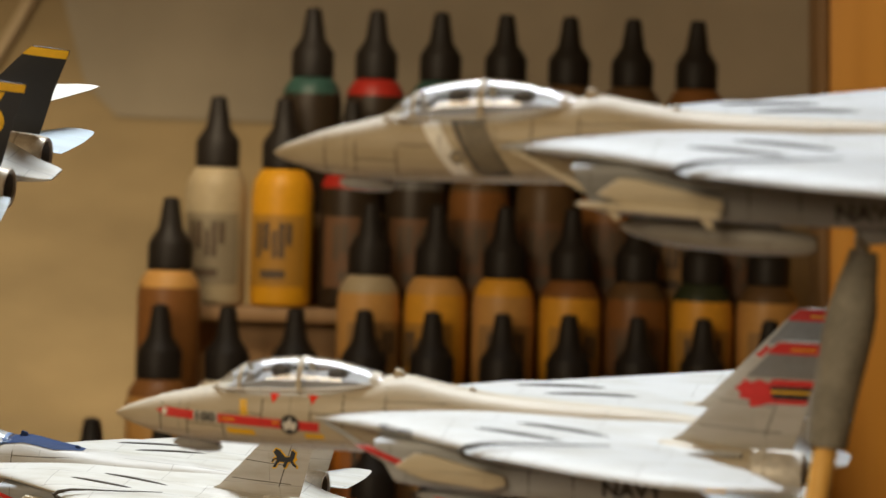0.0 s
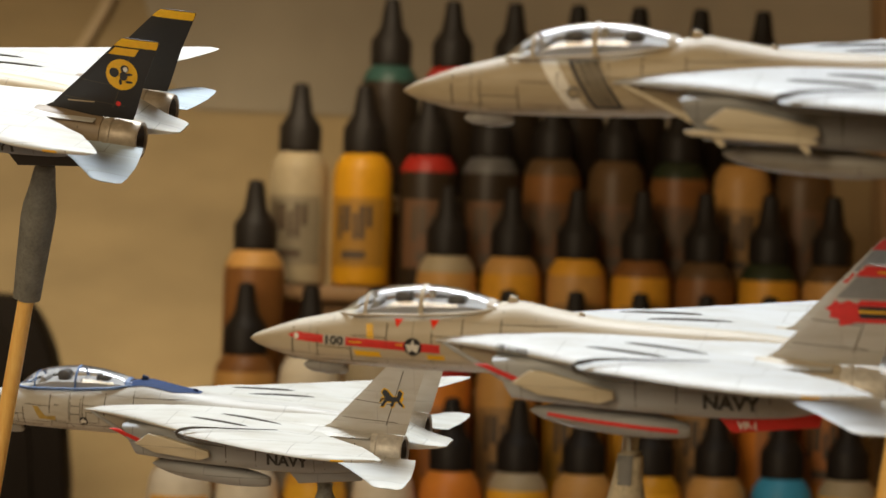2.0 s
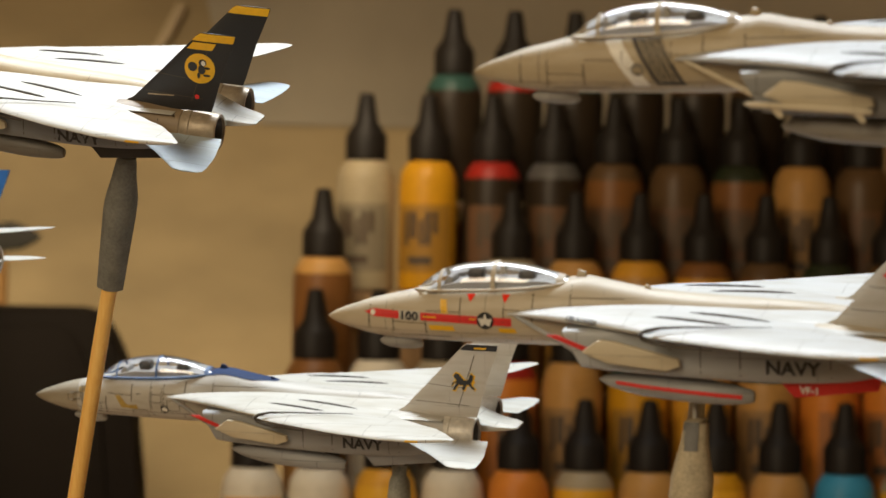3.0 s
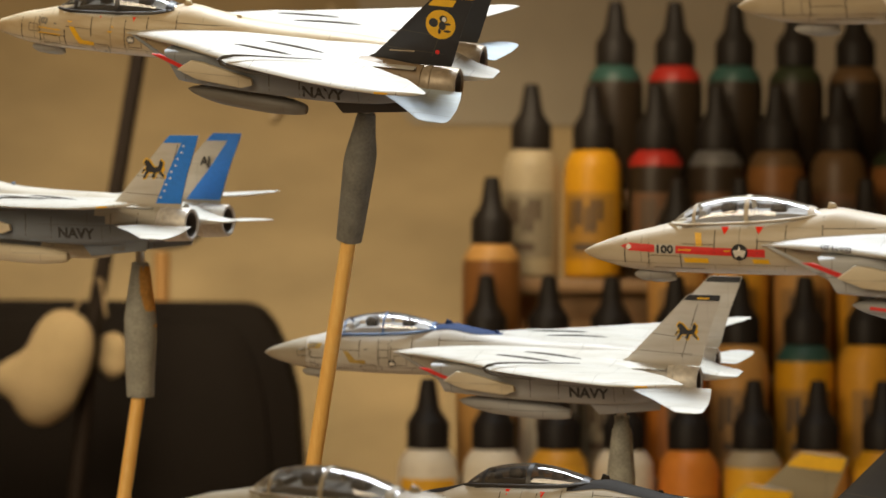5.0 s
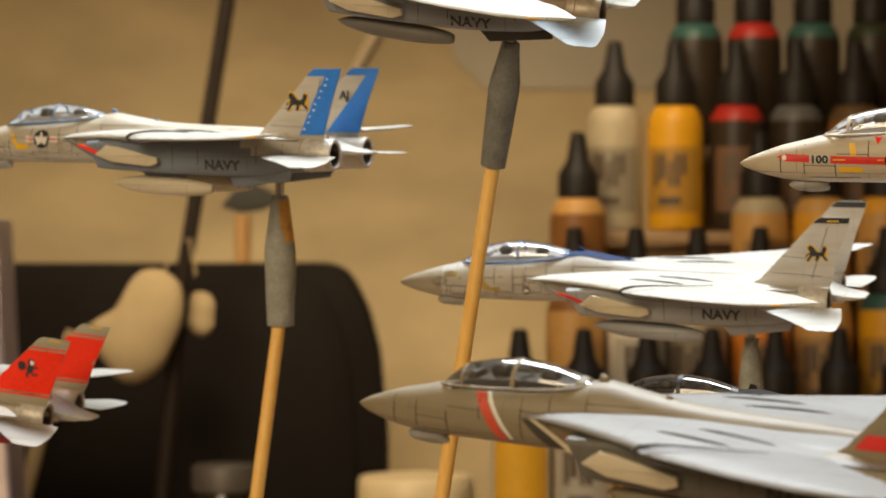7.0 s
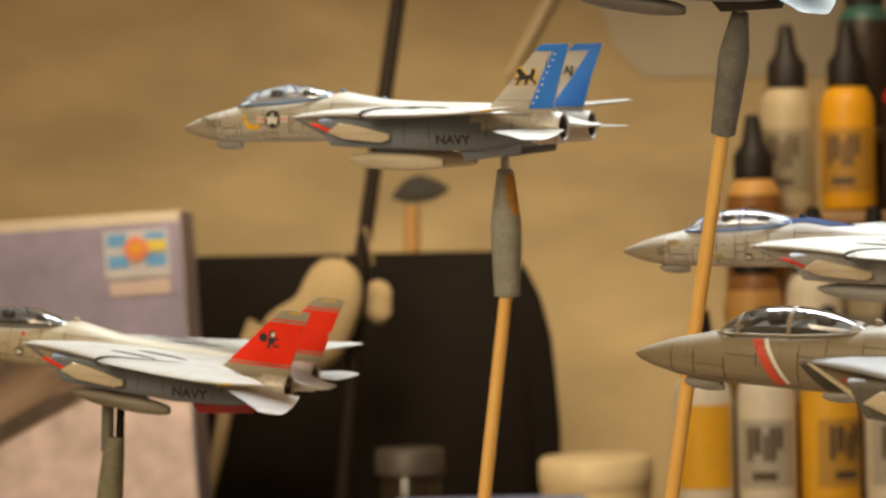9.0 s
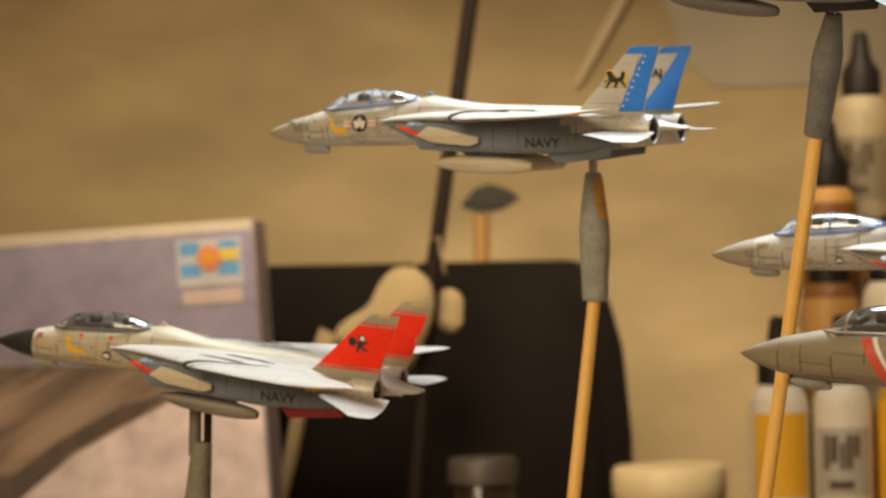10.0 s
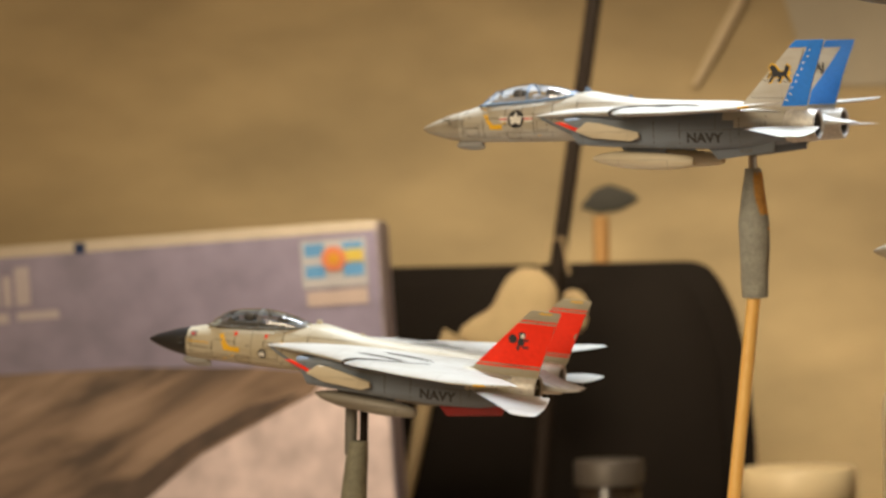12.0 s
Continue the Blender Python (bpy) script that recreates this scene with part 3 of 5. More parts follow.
def jet(label, place, turn, look_of):
    """One 1:144 swing-wing jet model; look_of holds its paints."""
    g = look_of.get
    # belly paints are darkened, carrying the underside's shade in their colour
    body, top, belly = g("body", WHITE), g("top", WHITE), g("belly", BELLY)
    j = tagged(new("model_jet"), label, "model airplane", "jet models on sticks")
    yaw, pitch, roll = turn
    j.matrix_world = Matrix.Translation(place) @ Euler((radians(roll), radians(pitch), radians(yaw))).to_matrix().to_4x4()
    nose_from = 1.92 if g("radome") else 0.0
    fus = fuselage(body, nose_from)
    part("fuselage", fus, j)
    if g("radome"):
        part("radome", fuselage(g("radome"), 0.0, 1.92, "radome"), j, "black nose cone" if g("radome") is BLACK else "tan-grey nose cone")
    rear = g("rear", body)
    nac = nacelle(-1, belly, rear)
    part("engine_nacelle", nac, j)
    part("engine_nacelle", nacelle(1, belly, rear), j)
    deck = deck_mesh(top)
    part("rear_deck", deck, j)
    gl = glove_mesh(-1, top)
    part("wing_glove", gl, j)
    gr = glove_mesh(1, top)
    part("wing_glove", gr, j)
    wings = []
    for s in (-1, 1):
        w = wing_mesh(s, top)
        wings.append(w)
        part("wing", w, j)
        part("tailplane", stab_mesh(s, g("stab", top)), j)
        part("exhaust_nozzle", nozzle(s, g("steel", STEEL)), j, "burnt steel exhaust nozzle")
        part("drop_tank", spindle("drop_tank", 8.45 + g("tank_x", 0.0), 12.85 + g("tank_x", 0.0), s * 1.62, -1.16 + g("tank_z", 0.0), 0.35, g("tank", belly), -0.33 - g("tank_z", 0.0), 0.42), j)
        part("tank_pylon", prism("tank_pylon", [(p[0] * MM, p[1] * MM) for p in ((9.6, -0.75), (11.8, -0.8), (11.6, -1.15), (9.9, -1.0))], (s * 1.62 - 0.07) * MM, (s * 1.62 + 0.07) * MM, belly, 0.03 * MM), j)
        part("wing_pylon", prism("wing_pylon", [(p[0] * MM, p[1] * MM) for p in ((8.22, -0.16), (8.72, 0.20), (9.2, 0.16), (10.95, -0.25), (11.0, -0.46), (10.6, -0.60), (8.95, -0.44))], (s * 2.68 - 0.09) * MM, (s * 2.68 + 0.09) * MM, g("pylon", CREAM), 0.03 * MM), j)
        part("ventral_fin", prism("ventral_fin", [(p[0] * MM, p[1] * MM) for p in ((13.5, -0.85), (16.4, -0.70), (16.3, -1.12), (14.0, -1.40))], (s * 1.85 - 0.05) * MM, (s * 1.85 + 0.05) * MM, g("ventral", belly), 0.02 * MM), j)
        # dark seal blades on the inner wing
        over = tree_of(gl if s < 0 else gr, deck)
        for xa, y0, y1 in ((10.1, 2.15, 2.62), (11.0, 1.45, 1.95)):
            pts = []
            for u in (0, .06, .15, .3, .5, .7, .85, .94, 1):
                hit = over.ray_cast(Vector(S((xa + 2.40 * u, s * (y0 + (y1 - y0) * u), 3.0))), Vector((0, 0, -1)))
                pts.append((hit[0].x, hit[0].y, hit[0].z))
            part("wing_seal", tube("wing_seal", pts, [q * MM for q in (0.006, 0.026, 0.044, 0.055, 0.058, 0.055, 0.044, 0.028, 0.006)], SLOT, 8), j, "dark grey wing seal")
    fins, fin_obs = [], []
    for s in (-1, 1):
        f = fin_mesh(s, g("fin", body))
        fins.append(f)
        fin_obs.append(part("tail_fin", f, j))
    part("chin_pod", spindle("chin_pod", 1.55, 2.80, 0, -0.68, 0.21, CHIN, 0.04, 0.5), j, "grey chin pod")
    part("chin_sensor", spindle("chin_sensor", 1.95, 2.85, 0, -0.80, 0.12, CHIN, 0.03, 0.5), j, "grey chin sensor")
    part("antenna", prism("antenna", [(p[0] * MM, p[1] * MM) for p in ((7.45, 1.38), (7.78, 1.38), (7.72, 1.55), (7.52, 1.60))], -0.05 * MM, 0.05 * MM, g("spine", body), 0.02 * MM), j)
    part("antenna", prism("antenna", [(p[0] * MM, p[1] * MM) for p in ((9.42, 1.10), (9.62, 1.08), (9.60, 1.20), (9.46, 1.24))], -0.04 * MM, 0.04 * MM, g("spine", body), 0.02 * MM), j)
    # cockpit
    frame_mat = g("frame", body)
    part("cockpit_tub", prism("cockpit_tub", [(p[0] * MM, p[1] * MM) for p in ((3.1, 0.95), (3.5, 1.08), (4.2, 1.24), (6.4, 1.33), (7.0, 1.28), (6.9, 1.16), (3.3, 0.8))], -0.5 * MM, 0.5 * MM, g("pit", COCKPIT), 0.02 * MM), j, "cockpit tub")
    for xs, dz in ((4.36, -0.04), (5.86, -0.06)):
        seat = ((xs - 0.12, 1.05), (xs + 0.30, 1.05), (xs + 0.42, 1.48), (xs + 0.38, 1.59), (xs + 0.22, 1.64), (xs - 0.02, 1.60), (xs - 0.09, 1.44), (xs - 0.02, 1.30))
        part("ejection_seat", prism("ejection_seat", [(p[0] * MM, (p[1] + dz) * MM) for p in seat], -0.20 * MM, 0.20 * MM, SEAT, 0.05 * MM), j, "black seat")
        part("instrument_coaming", prism("instrument_coaming", [(p[0] * MM, (p[1] + dz) * MM) for p in ((xs - 0.86, 1.0), (xs - 0.46, 1.0), (xs - 0.46, 1.36), (xs - 0.61, 1.42))], -0.35 * MM, 0.35 * MM, g("pit", COCKPIT), 0.05 * MM), j)
    glass = part("canopy_glass", canopy_mesh(g("glass", CANOPY)), j, "clear plastic canopy")
    glass.visible_shadow = False
    heavy = 2.0 if g("frame") is BLACK else 1.0 if g("frame") else 1.7
    for x, w in ((3.55, 0.06 * heavy), (5.15, 0.08 * heavy), (7.05, 0.12 * heavy)):
        part("canopy_frame", hoop(x, w, frame_mat), glass)
    for s in (-1, 1):
        part("canopy_sill", sill(s, frame_mat, 0.055 if g("frame") else 0.045), glass)
    trees = dict(fus=tree_of(fus), nac=tree_of(nac), fin=tree_of(fins[0]), fin2=tree_of(fins[1]), glove=tree_of(gl), wing=tree_of(wings[0]))
    # washed panel joints on the nose flank and the engine flank
    for x, z0, z1 in ((1.38, -0.42, 0.48), (2.15, -0.50, 0.66), (3.15, -0.48, 0.30), (4.2, 0.15, 0.80), (5.5, -0.45, 0.85), (6.35, 0.2, 1.0), (7.45, 0.3, 1.25)):
        if x < 1.92 and g("radome"):
            continue
        decal("panel_line", [(x, z0), (x + 0.03, z0), (x + 0.03, (z0 + z1) / 2), (x + 0.03, z1), (x, z1), (x, (z0 + z1) / 2)], trees["fus"], LINE, j, 3, 0.014)
    for x0, x1, z in ((2.15, 3.2, 0.05), (3.2, 4.2, 0.42), (2.3, 3.9, -0.34), (5.5, 6.35, 0.55), (7.5, 9.0, 0.95)):
        decal("panel_line", quad(x0, z, x1, z - 0.01, x1, z - 0.03, x0, z - 0.02), trees["fus"], LINE, j, 3, 0.008)
    for x, z0, z1 in ((11.5, -0.70, 0.15), (12.6, -0.75, 0.10), (15.05, -0.72, 0.25), (16.1, -0.5, 0.3)):
        decal("panel_line", quad(x, z0, x + 0.03, z0, x + 0.03, z1, x, z1), trees["nac"], LINE, j, 2, 0.010)
    for x0, z0, x1, z1 in ((15.5, 1.1, 17.5, 1.0), (17.1, 0.9, 17.75, 2.9), (16.0, 1.75, 17.3, 1.65)):
        decal("panel_line", quad(x0, z0, x1, z1, x1 + 0.022, z1 - 0.022, x0 + 0.022, z0 - 0.022), trees["fin"], LINE, fin_obs[0], 3, 0.010)
    # letters on the engine flank, seal line round the wing's front, red intake flash
    lettering("NAVY", *g("navy", (13.3, -0.62)), 0.37, trees["nac"], g("ink", INKBLACK), j, slope=g("slope", -0.02), stretch=1.05)
    arc = [S(p) for p in ((13.6, -3.02, 0.80), (12.4, -3.24, 0.80), (11.2, -3.36, 0.79), (10.6, -3.42, 0.76), (10.2, -3.46, 0.67), (10.03, -3.48, 0.56), (10.15, -3.52, 0.45), (10.5, -3.64, 0.38), (11.2, -3.90, 0.36), (12.2, -4.25, 0.39))]
    part("wing_root_seal", tube("wing_root_seal", arc, [q * MM for q in (0.012, 0.022, 0.03, 0.045, 0.06, 0.07, 0.065, 0.055, 0.035, 0.01)], SLOT, 6), j, "dark line round the wing root")
    if g("tip_mark"):
        decal("wing_mark", quad(16.35, 0.62, 16.85, 0.67, 16.85, 0.74, 16.35, 0.70), trees["wing"], YELLOW, j, 2, 0.02, "small yellow wing mark")
    if g("flash"):
        part("intake_flash", prism("intake_flash", [(p[0] * MM, p[1] * MM) for p in ((7.15, 0.20), (7.45, 0.21), (8.55, -0.18), (8.30, -0.24))], -2.40 * MM, -2.33 * MM, g("flash"), 0.0), j, "red intake edge")
    strut = [S((5.9, -1.0, 0.40)), S((8.1, -1.95, -0.42))]
    part("intake_lip", tube("intake_lip", strut, [0.05 * MM, 0.09 * MM], CREAM if not g("flash") else belly, 8), j)
    return j, trees


# paints of each jet, with its own markings


def fin_top(x_at_z, z):
    return np.interp(z, [0.55, 0.8, 2.0, 2.95, 3.2, 3.28], [14.62, 15.08, 16.22, 17.10, 17.33, 17.46] if x_at_z == "front" else [17.78, 17.87, 18.20, 18.55, 18.64, 18.64])


def fin_band(z0, z1, u0=0.0, u1=1.0, inset=0.03, top=None):
    """A band over the fin between two heights, as shares of its chord; top: where its front edge ends above."""
    def at(z, u):
        a, b = fin_top("front", z) + inset, fin_top("back", z) - inset
        return (a + (b - a) * u, z)
    return [at(z0, u0), at(z0, u1), at((z0 + z1) / 2, u1), at(z1, u1), at(z1, u0 if top is None else top), at((z0 + z1) / 2, u0 if top is None else (u0 + top) / 2)]


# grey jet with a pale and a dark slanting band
# cool top, warm flank and dark belly put the fall of light into colour
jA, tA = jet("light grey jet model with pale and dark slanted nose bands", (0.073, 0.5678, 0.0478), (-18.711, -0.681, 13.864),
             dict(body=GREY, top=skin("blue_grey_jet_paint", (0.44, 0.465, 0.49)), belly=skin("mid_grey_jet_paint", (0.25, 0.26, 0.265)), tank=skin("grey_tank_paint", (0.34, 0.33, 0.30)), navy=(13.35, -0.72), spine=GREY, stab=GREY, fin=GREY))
decal("pale_band", quad(3.66, 1.0, 4.10, 1.0, 4.95, -0.30, 4.50, -0.30), tA["fus"], PALE, jA, 10, 0.013, "pale slanted band")
decal("dark_band", quad(4.38, 1.04, 5.20, 1.04, 5.90, -0.28, 5.12, -0.28), tA["fus"], SLOT, jA, 10, 0.013, "dark slanted band with pale specks")
for k in range(4):
    for i in range(16):
        u = (i + 0.5) / 17
        if k == 3 and u > 0.5:
            continue
        x0 = 4.52 + 0.20 * k + 0.72 * u
        z0 = 1.0 - 1.26 * u
        decal("band_speck", quad(x0, z0, x0 + 0.15, z0 + 0.02, x0 + 0.165, z0 - 0.01, x0 + 0.015, z0 - 0.03), tA["fus"], GREY, jA, 0, 0.026)
roundel(4.63, 0.16, 0.17, tA["fus"], jA, GREYDECAL, GREY, True, False)

# white jet with a red nose stripe
jB, tB = jet("white jet model with red nose stripe and red-banded tail", (0.0467, 0.6216, 0.0004), (-18.292, 0.571, 10.309),
             dict(body=skin("ivory_jet_paint", (0.52, 0.455, 0.34), 0.5), belly=skin("cool_grey_belly_paint", (0.40, 0.425, 0.45), 0.6), glass=clear("milky_canopy_plastic", (0.84, 0.85, 0.86), 0.06, 1.5, 0.035), top=skin("cool_white_paint", (0.56, 0.575, 0.575), 0.6), ventral=RED, navy=(13.3, -0.62), tip_mark=True, flash=RED, fin=skin("light_grey_fin_paint", (0.48, 0.47, 0.44), 0.3), tank=skin("light_grey_tank_paint", (0.32, 0.335, 0.345), 0.6)))
decal("nose_stripe", [(1.25, 0.27), (1.55, 0.37), (5.75, 0.30), (5.75, 0.06), (1.55, 0.15)], tB["fus"], RED, jB, 10, 0.012, "red nose stripe")
decal("stripe_disc", disc(1.52, 0.26, 0.08), tB["fus"], PALE, jB, 0, 0.018)
decal("number_ground", quad(2.35, 0.10, 3.02, 0.10, 3.02, 0.38, 2.35, 0.38), tB["fus"], WHITE, jB, 3, 0.016)
lettering("100", 2.36, 0.12, 0.24, tB["fus"], BLACK, jB, lift=0.024, stretch=1.15)
for a, b in ((3.1, 3.5), (4.5, 4.7)):
    decal("stripe_gap", quad(a, 0.21, b, 0.21, b, 0.25, a, 0.25), tB["fus"], YELLOW, jB, 1, 0.018)
roundel(4.98, 0.20, 0.255, tB["fus"], jB, BLACK, PALE, False)
for x, z in ((4.38, 0.80), (5.42, 0.83)):
    decal("warning_triangle", [(x, z + 0.11), (x + 0.26, z + 0.11), (x + 0.13, z - 0.10)], tB["fus"], SCARLET, jB, 1, 0.016)
for x0, z0, x1, z1 in ((3.60, 0.74, 3.80, 0.36), (3.25, 0.0, 4.0, -0.16), (5.35, 0.0, 5.85, -0.14)):
    decal("rescue_mark", quad(x0, z0, x1, z0, x1 + 0.05, z1, x0 + 0.05, z1), tB["fus"], YELLOW, jB, 1, 0.014)
lettering("USS RANGER", 7.6, 0.53, 0.12, tB["glove"], INKBLACK, jB, lift=0.03)
tBv = tree_of(jB.children[[c.name.split(".")[0] for c in jB.children].index("ventral_fin")].data)
lettering("VF-1", 14.15, -1.27, 0.20, tBv, PALE, jB, lift=0.03)
tBt = tree_of(jB.children[[c.name.split(".")[0] for c in jB.children].index("drop_tank")].data)
decal("tank_stripe", quad(9.0, -1.14, 12.55, -1.40, 12.55, -1.52, 9.0, -1.24), tBt, RED, jB, 4, 0.02, "red tank stripe")
FIELD = plain("grey_fin_field", (0.22, 0.225, 0.23), 0.5)
for key in ("fin", "fin2"):
    decal("tail_band", fin_band(2.96, 3.25), tB[key], RED, jB, 4, 0.026, "red tail band")
    decal("tail_field", fin_band(2.36, 2.97, 0.04), tB[key], FIELD, jB, 4, 0.022, "grey upper fin field")
    decal("tail_band", fin_band(3.06, 3.11, 0.35, 0.80), tB[key], YELLOW, jB, 4, 0.030)
    decal("tail_band", fin_band(2.16, 2.32, 0.42), tB[key], RED, jB, 4, 0.026)
    decal("tail_band", fin_band(2.06, 2.15, 0.42), tB[key], BLACK, jB, 4, 0.028)
    decal("tail_band", fin_band(1.98, 2.05, 0.42), tB[key], YELLOW, jB, 4, 0.028)
    decal("tail_band", fin_band(1.84, 1.97, 0.42), tB[key], BLACK, jB, 4, 0.028)
    decal("tail_band", fin_band(1.72, 1.83, 0.42), tB[key], RED, jB, 4, 0.028)
    decal("tail_emblem", [(16.80 + a * 0.86, 1.98 + b * 0.74) for a, b in HEAD], tB[key], RED, jB, 2, 0.030, "red tail emblem")

tAv = tree_of([c for c in jA.children if c.name.startswith("ventral_fin")][0].data)
lettering("VF-2", 14.35, -1.16, 0.17, tAv, INKBLACK, jA, lift=0.03)
# missile on the grey jet's glove rail
part("missile", tube("missile", [S((7.75, -2.80, -0.36)), S((7.95, -2.80, -0.38)), S((10.7, -2.80, -0.58)), S((10.95, -2.80, -0.60))], [0.02 * MM, 0.085 * MM, 0.085 * MM, 0.06 * MM], CREAM, 12), jA, "cream missile")
for xm in (8.5, 10.55):
    part("missile_fin", prism("missile_fin", [((xm + p[0]) * MM, (-0.42 - (xm - 8.5) * 0.07 + p[1]) * MM) for p in ((-0.15, 0), (0.15, 0), (0.25, -0.30), (0.12, -0.30))], -2.82 * MM, -2.78 * MM, CREAM), jA)

# weathered cream jet with black fins
jC, tC = jet("weathered cream jet model with black tail fins and a yellow disc", (-0.096, 0.7405, 0.0562), (-15.686, 6.003, 18.617),
             dict(body=skin("weathered_cream_paint", (0.56, 0.465, 0.30), 0.6, dirt=(0.52, 0.36, 0.16)), top=WHITE, fin=BLACK, ventral=BLACK, frame=BLACK, flash=RED, rear=skin("stained_brown_paint", (0.27, 0.20, 0.12), 0.6, dirt=(0.5, 0.4, 0.3)), steel=plain("browned_steel", (0.34, 0.28, 0.20), 0.4, 0.2, 0.3), tank=skin("dark_grey_tank_paint", (0.16, 0.152, 0.135), 0.4), tank_x=-0.25, glass=SMOKED, pit=DARKPIT, stab=skin("pale_blue_grey_paint", (0.40, 0.48, 0.54)), navy=(12.7, -0.75), tip_mark=True))
decal("tail_disc", disc(17.42, 2.05, 0.52, 28), tC["fin"], YELLOW, jC, 2, 0.022, "yellow tail disc")
figure_on(17.40, 2.05, 0.86, tC["fin"], jC)
for key in ("fin", "fin2"):
    decal("tail_band", fin_band(3.00, 3.265, 0.0, 1.0, 0.01), tC[key], YELLOW, jC, 4, 0.026, "yellow fin tip")
decal("tail_band", fin_band(2.70, 2.95, 0.05, 0.62), tC["fin"], YELLOW, jC, 4, 0.026)
decal("fin_line", quad(15.6, 0.95, 16.5, 0.99, 16.5, 1.03, 15.6, 0.99), tC["fin"], GREY, jC, 1, 0.012)
decal("fin_mark", disc(17.3, 1.05, 0.08), tC["fin"], RED, jC, 0, 0.012)
lettering("103", 2.05, 0.40, 0.20, tC["fus"], GREYDECAL, jC, lift=0.02)
decal("rescue_arrow", [(3.35, 0.42), (3.55, 0.42), (3.85, -0.02), (4.3, -0.06), (4.3, -0.22), (3.7, -0.20)], tC["fus"], YELLOW, jC, 2, 0.014, "yellow rescue arrow")
for z in (0.28, 0.10):
    decal("nose_line", quad(2.1, z, 3.0, z - 0.02, 3.0, z - 0.06, 2.1, z - 0.04), tC["fus"], YELLOW, jC, 1, 0.014)
for x in (4.45, 5.75):
    decal("warning_triangle", [(x, 0.95), (x + 0.14, 0.95), (x + 0.07, 0.80)], tC["fus"], SCARLET, jC, 0, 0.014)
roundel(5.75, 0.18, 0.15, tC["fus"], jC, GREYDECAL, PALE, False)



def weather(jt, tree, seed, marks=YELLOW):
    """Small inspection hatches, dirt dots and caution marks on the nose flank."""
    rng = random.Random(seed)
    for x0, z0, x1, z1 in ((2.30, 0.02, 2.95, -0.28), (4.25, -0.12, 4.85, -0.44), (5.65, 0.30, 6.15, -0.10), (1.70, 0.36, 2.10, 0.10)):
        w = 0.022
        for q in (quad(x0, z0, x1, z0, x1, z0 - w, x0, z0 - w), quad(x0, z1, x1, z1, x1, z1 - w, x0, z1 - w), quad(x0, z0, x0 + w, z0, x0 + w, z1, x0, z1), quad(x1 - w, z0, x1, z0, x1, z1, x1 - w, z1)):
            decal("hatch_line", q, tree, LINE, jt, 1, 0.009)
    for i in range(9):
        x, z = rng.uniform(2.0, 6.6), rng.uniform(-0.4, 0.7)
        decal("caution_mark", quad(x, z, x + rng.uniform(0.05, 0.22), z, x + 0.12, z - 0.05, x, z - 0.05), tree, GREYDECAL if i % 3 else marks, jt, 0, 0.012)


weather(jC, tC["fus"], 5)

# white jet with blue spine and blue fins
RADOME = skin("tan_grey_radome_paint", (0.36, 0.32, 0.245), 0.2)
FINGREY = skin("grey_fin_paint", (0.50, 0.465, 0.39), 0.25)
# belly colour holds the bluish shading of the engine flank
jD, tD = jet("white jet model with blue canopy frame and blue-edged tail fins", (-0.1586, 0.8165, 0.0106), (-22.578, 1.411, 3.251),
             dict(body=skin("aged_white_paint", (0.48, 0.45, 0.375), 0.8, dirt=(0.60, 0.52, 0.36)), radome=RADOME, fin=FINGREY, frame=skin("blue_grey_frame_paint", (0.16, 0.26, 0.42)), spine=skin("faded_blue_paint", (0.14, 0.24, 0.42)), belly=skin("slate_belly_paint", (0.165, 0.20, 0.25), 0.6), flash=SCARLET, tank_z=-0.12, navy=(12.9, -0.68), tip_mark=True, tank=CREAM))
for key in ("fin", "fin2"):
    decal("fin_blue", fin_band(0.72, 3.0, 0.64 if key == "fin" else 0.50, 1.0, 0.03, 0.56 if key == "fin" else 0.66), tD[key], BLUE, jD, 4, 0.026, "blue rear edge")
    decal("fin_blue_tip", fin_band(2.98, 3.26), tD[key], BLUE, jD, 4, 0.028)
for i in range(9):
    z = 0.95 + 0.24 * i
    decal("fin_star", star_outline(fin_top("front", z) + 0.66 * (fin_top("back", z) - fin_top("front", z)) + 0.05 * (i % 2), z, 0.055), tD["fin"], PALE, jD, 0, 0.034)
badge_on(16.72, 1.98, 0.98, 0.80, tD["fin"], jD)
lettering("AJ", 16.78, 1.98, 0.32, tD["fin2"], BLACK, jD, lift=0.034)
roundel(4.72, 0.36, 0.38, tD["fus"], jD, BLACK)
decal("rescue_arrow", [(3.05, 0.82), (3.26, 0.78), (3.50, 0.28), (3.66, 0.14), (4.04, 0.16), (4.06, -0.06), (3.50, -0.06)], tD["fus"], YELLOW, jD, 2, 0.014, "yellow rescue arrow")
weather(jD, tD["fus"], 11)
lettering("206", 1.35, 0.30, 0.17, tD["fus"], GREYDECAL, jD, lift=0.02)
lettering("VF-213", 14.9, -1.14, 0.13, tree_of(jD.children[[c.name.split(".")[0] for c in jD.children].index("ventral_fin")].data), GREYDECAL, jD, lift=0.03)

# white jet with blue canopy frame and black-capped fins
jE, tE = jet("white jet model with blue canopy frame and black-capped tail fins", (-0.0305, 0.8, -0.0282), (-18.094, 1.355, 10.3),
             dict(body=skin("greyed_white_paint", (0.48, 0.465, 0.425), 0.8, dirt=(0.62, 0.55, 0.42)), radome=RADOME, fin=skin("warm_grey_fin_paint", (0.52, 0.50, 0.45), 0.3), frame=skin("blue_frame_paint", (0.06, 0.13, 0.30)), spine=NAVY_BLUE, belly=skin("light_grey_belly_paint", (0.33, 0.345, 0.36), 0.7), flash=RED, navy=(13.0, -0.62), tip_mark=True))
saddle("spine_band", 6.6, 9.8, 30, NAVY_BLUE, jE, "dark blue spine band")
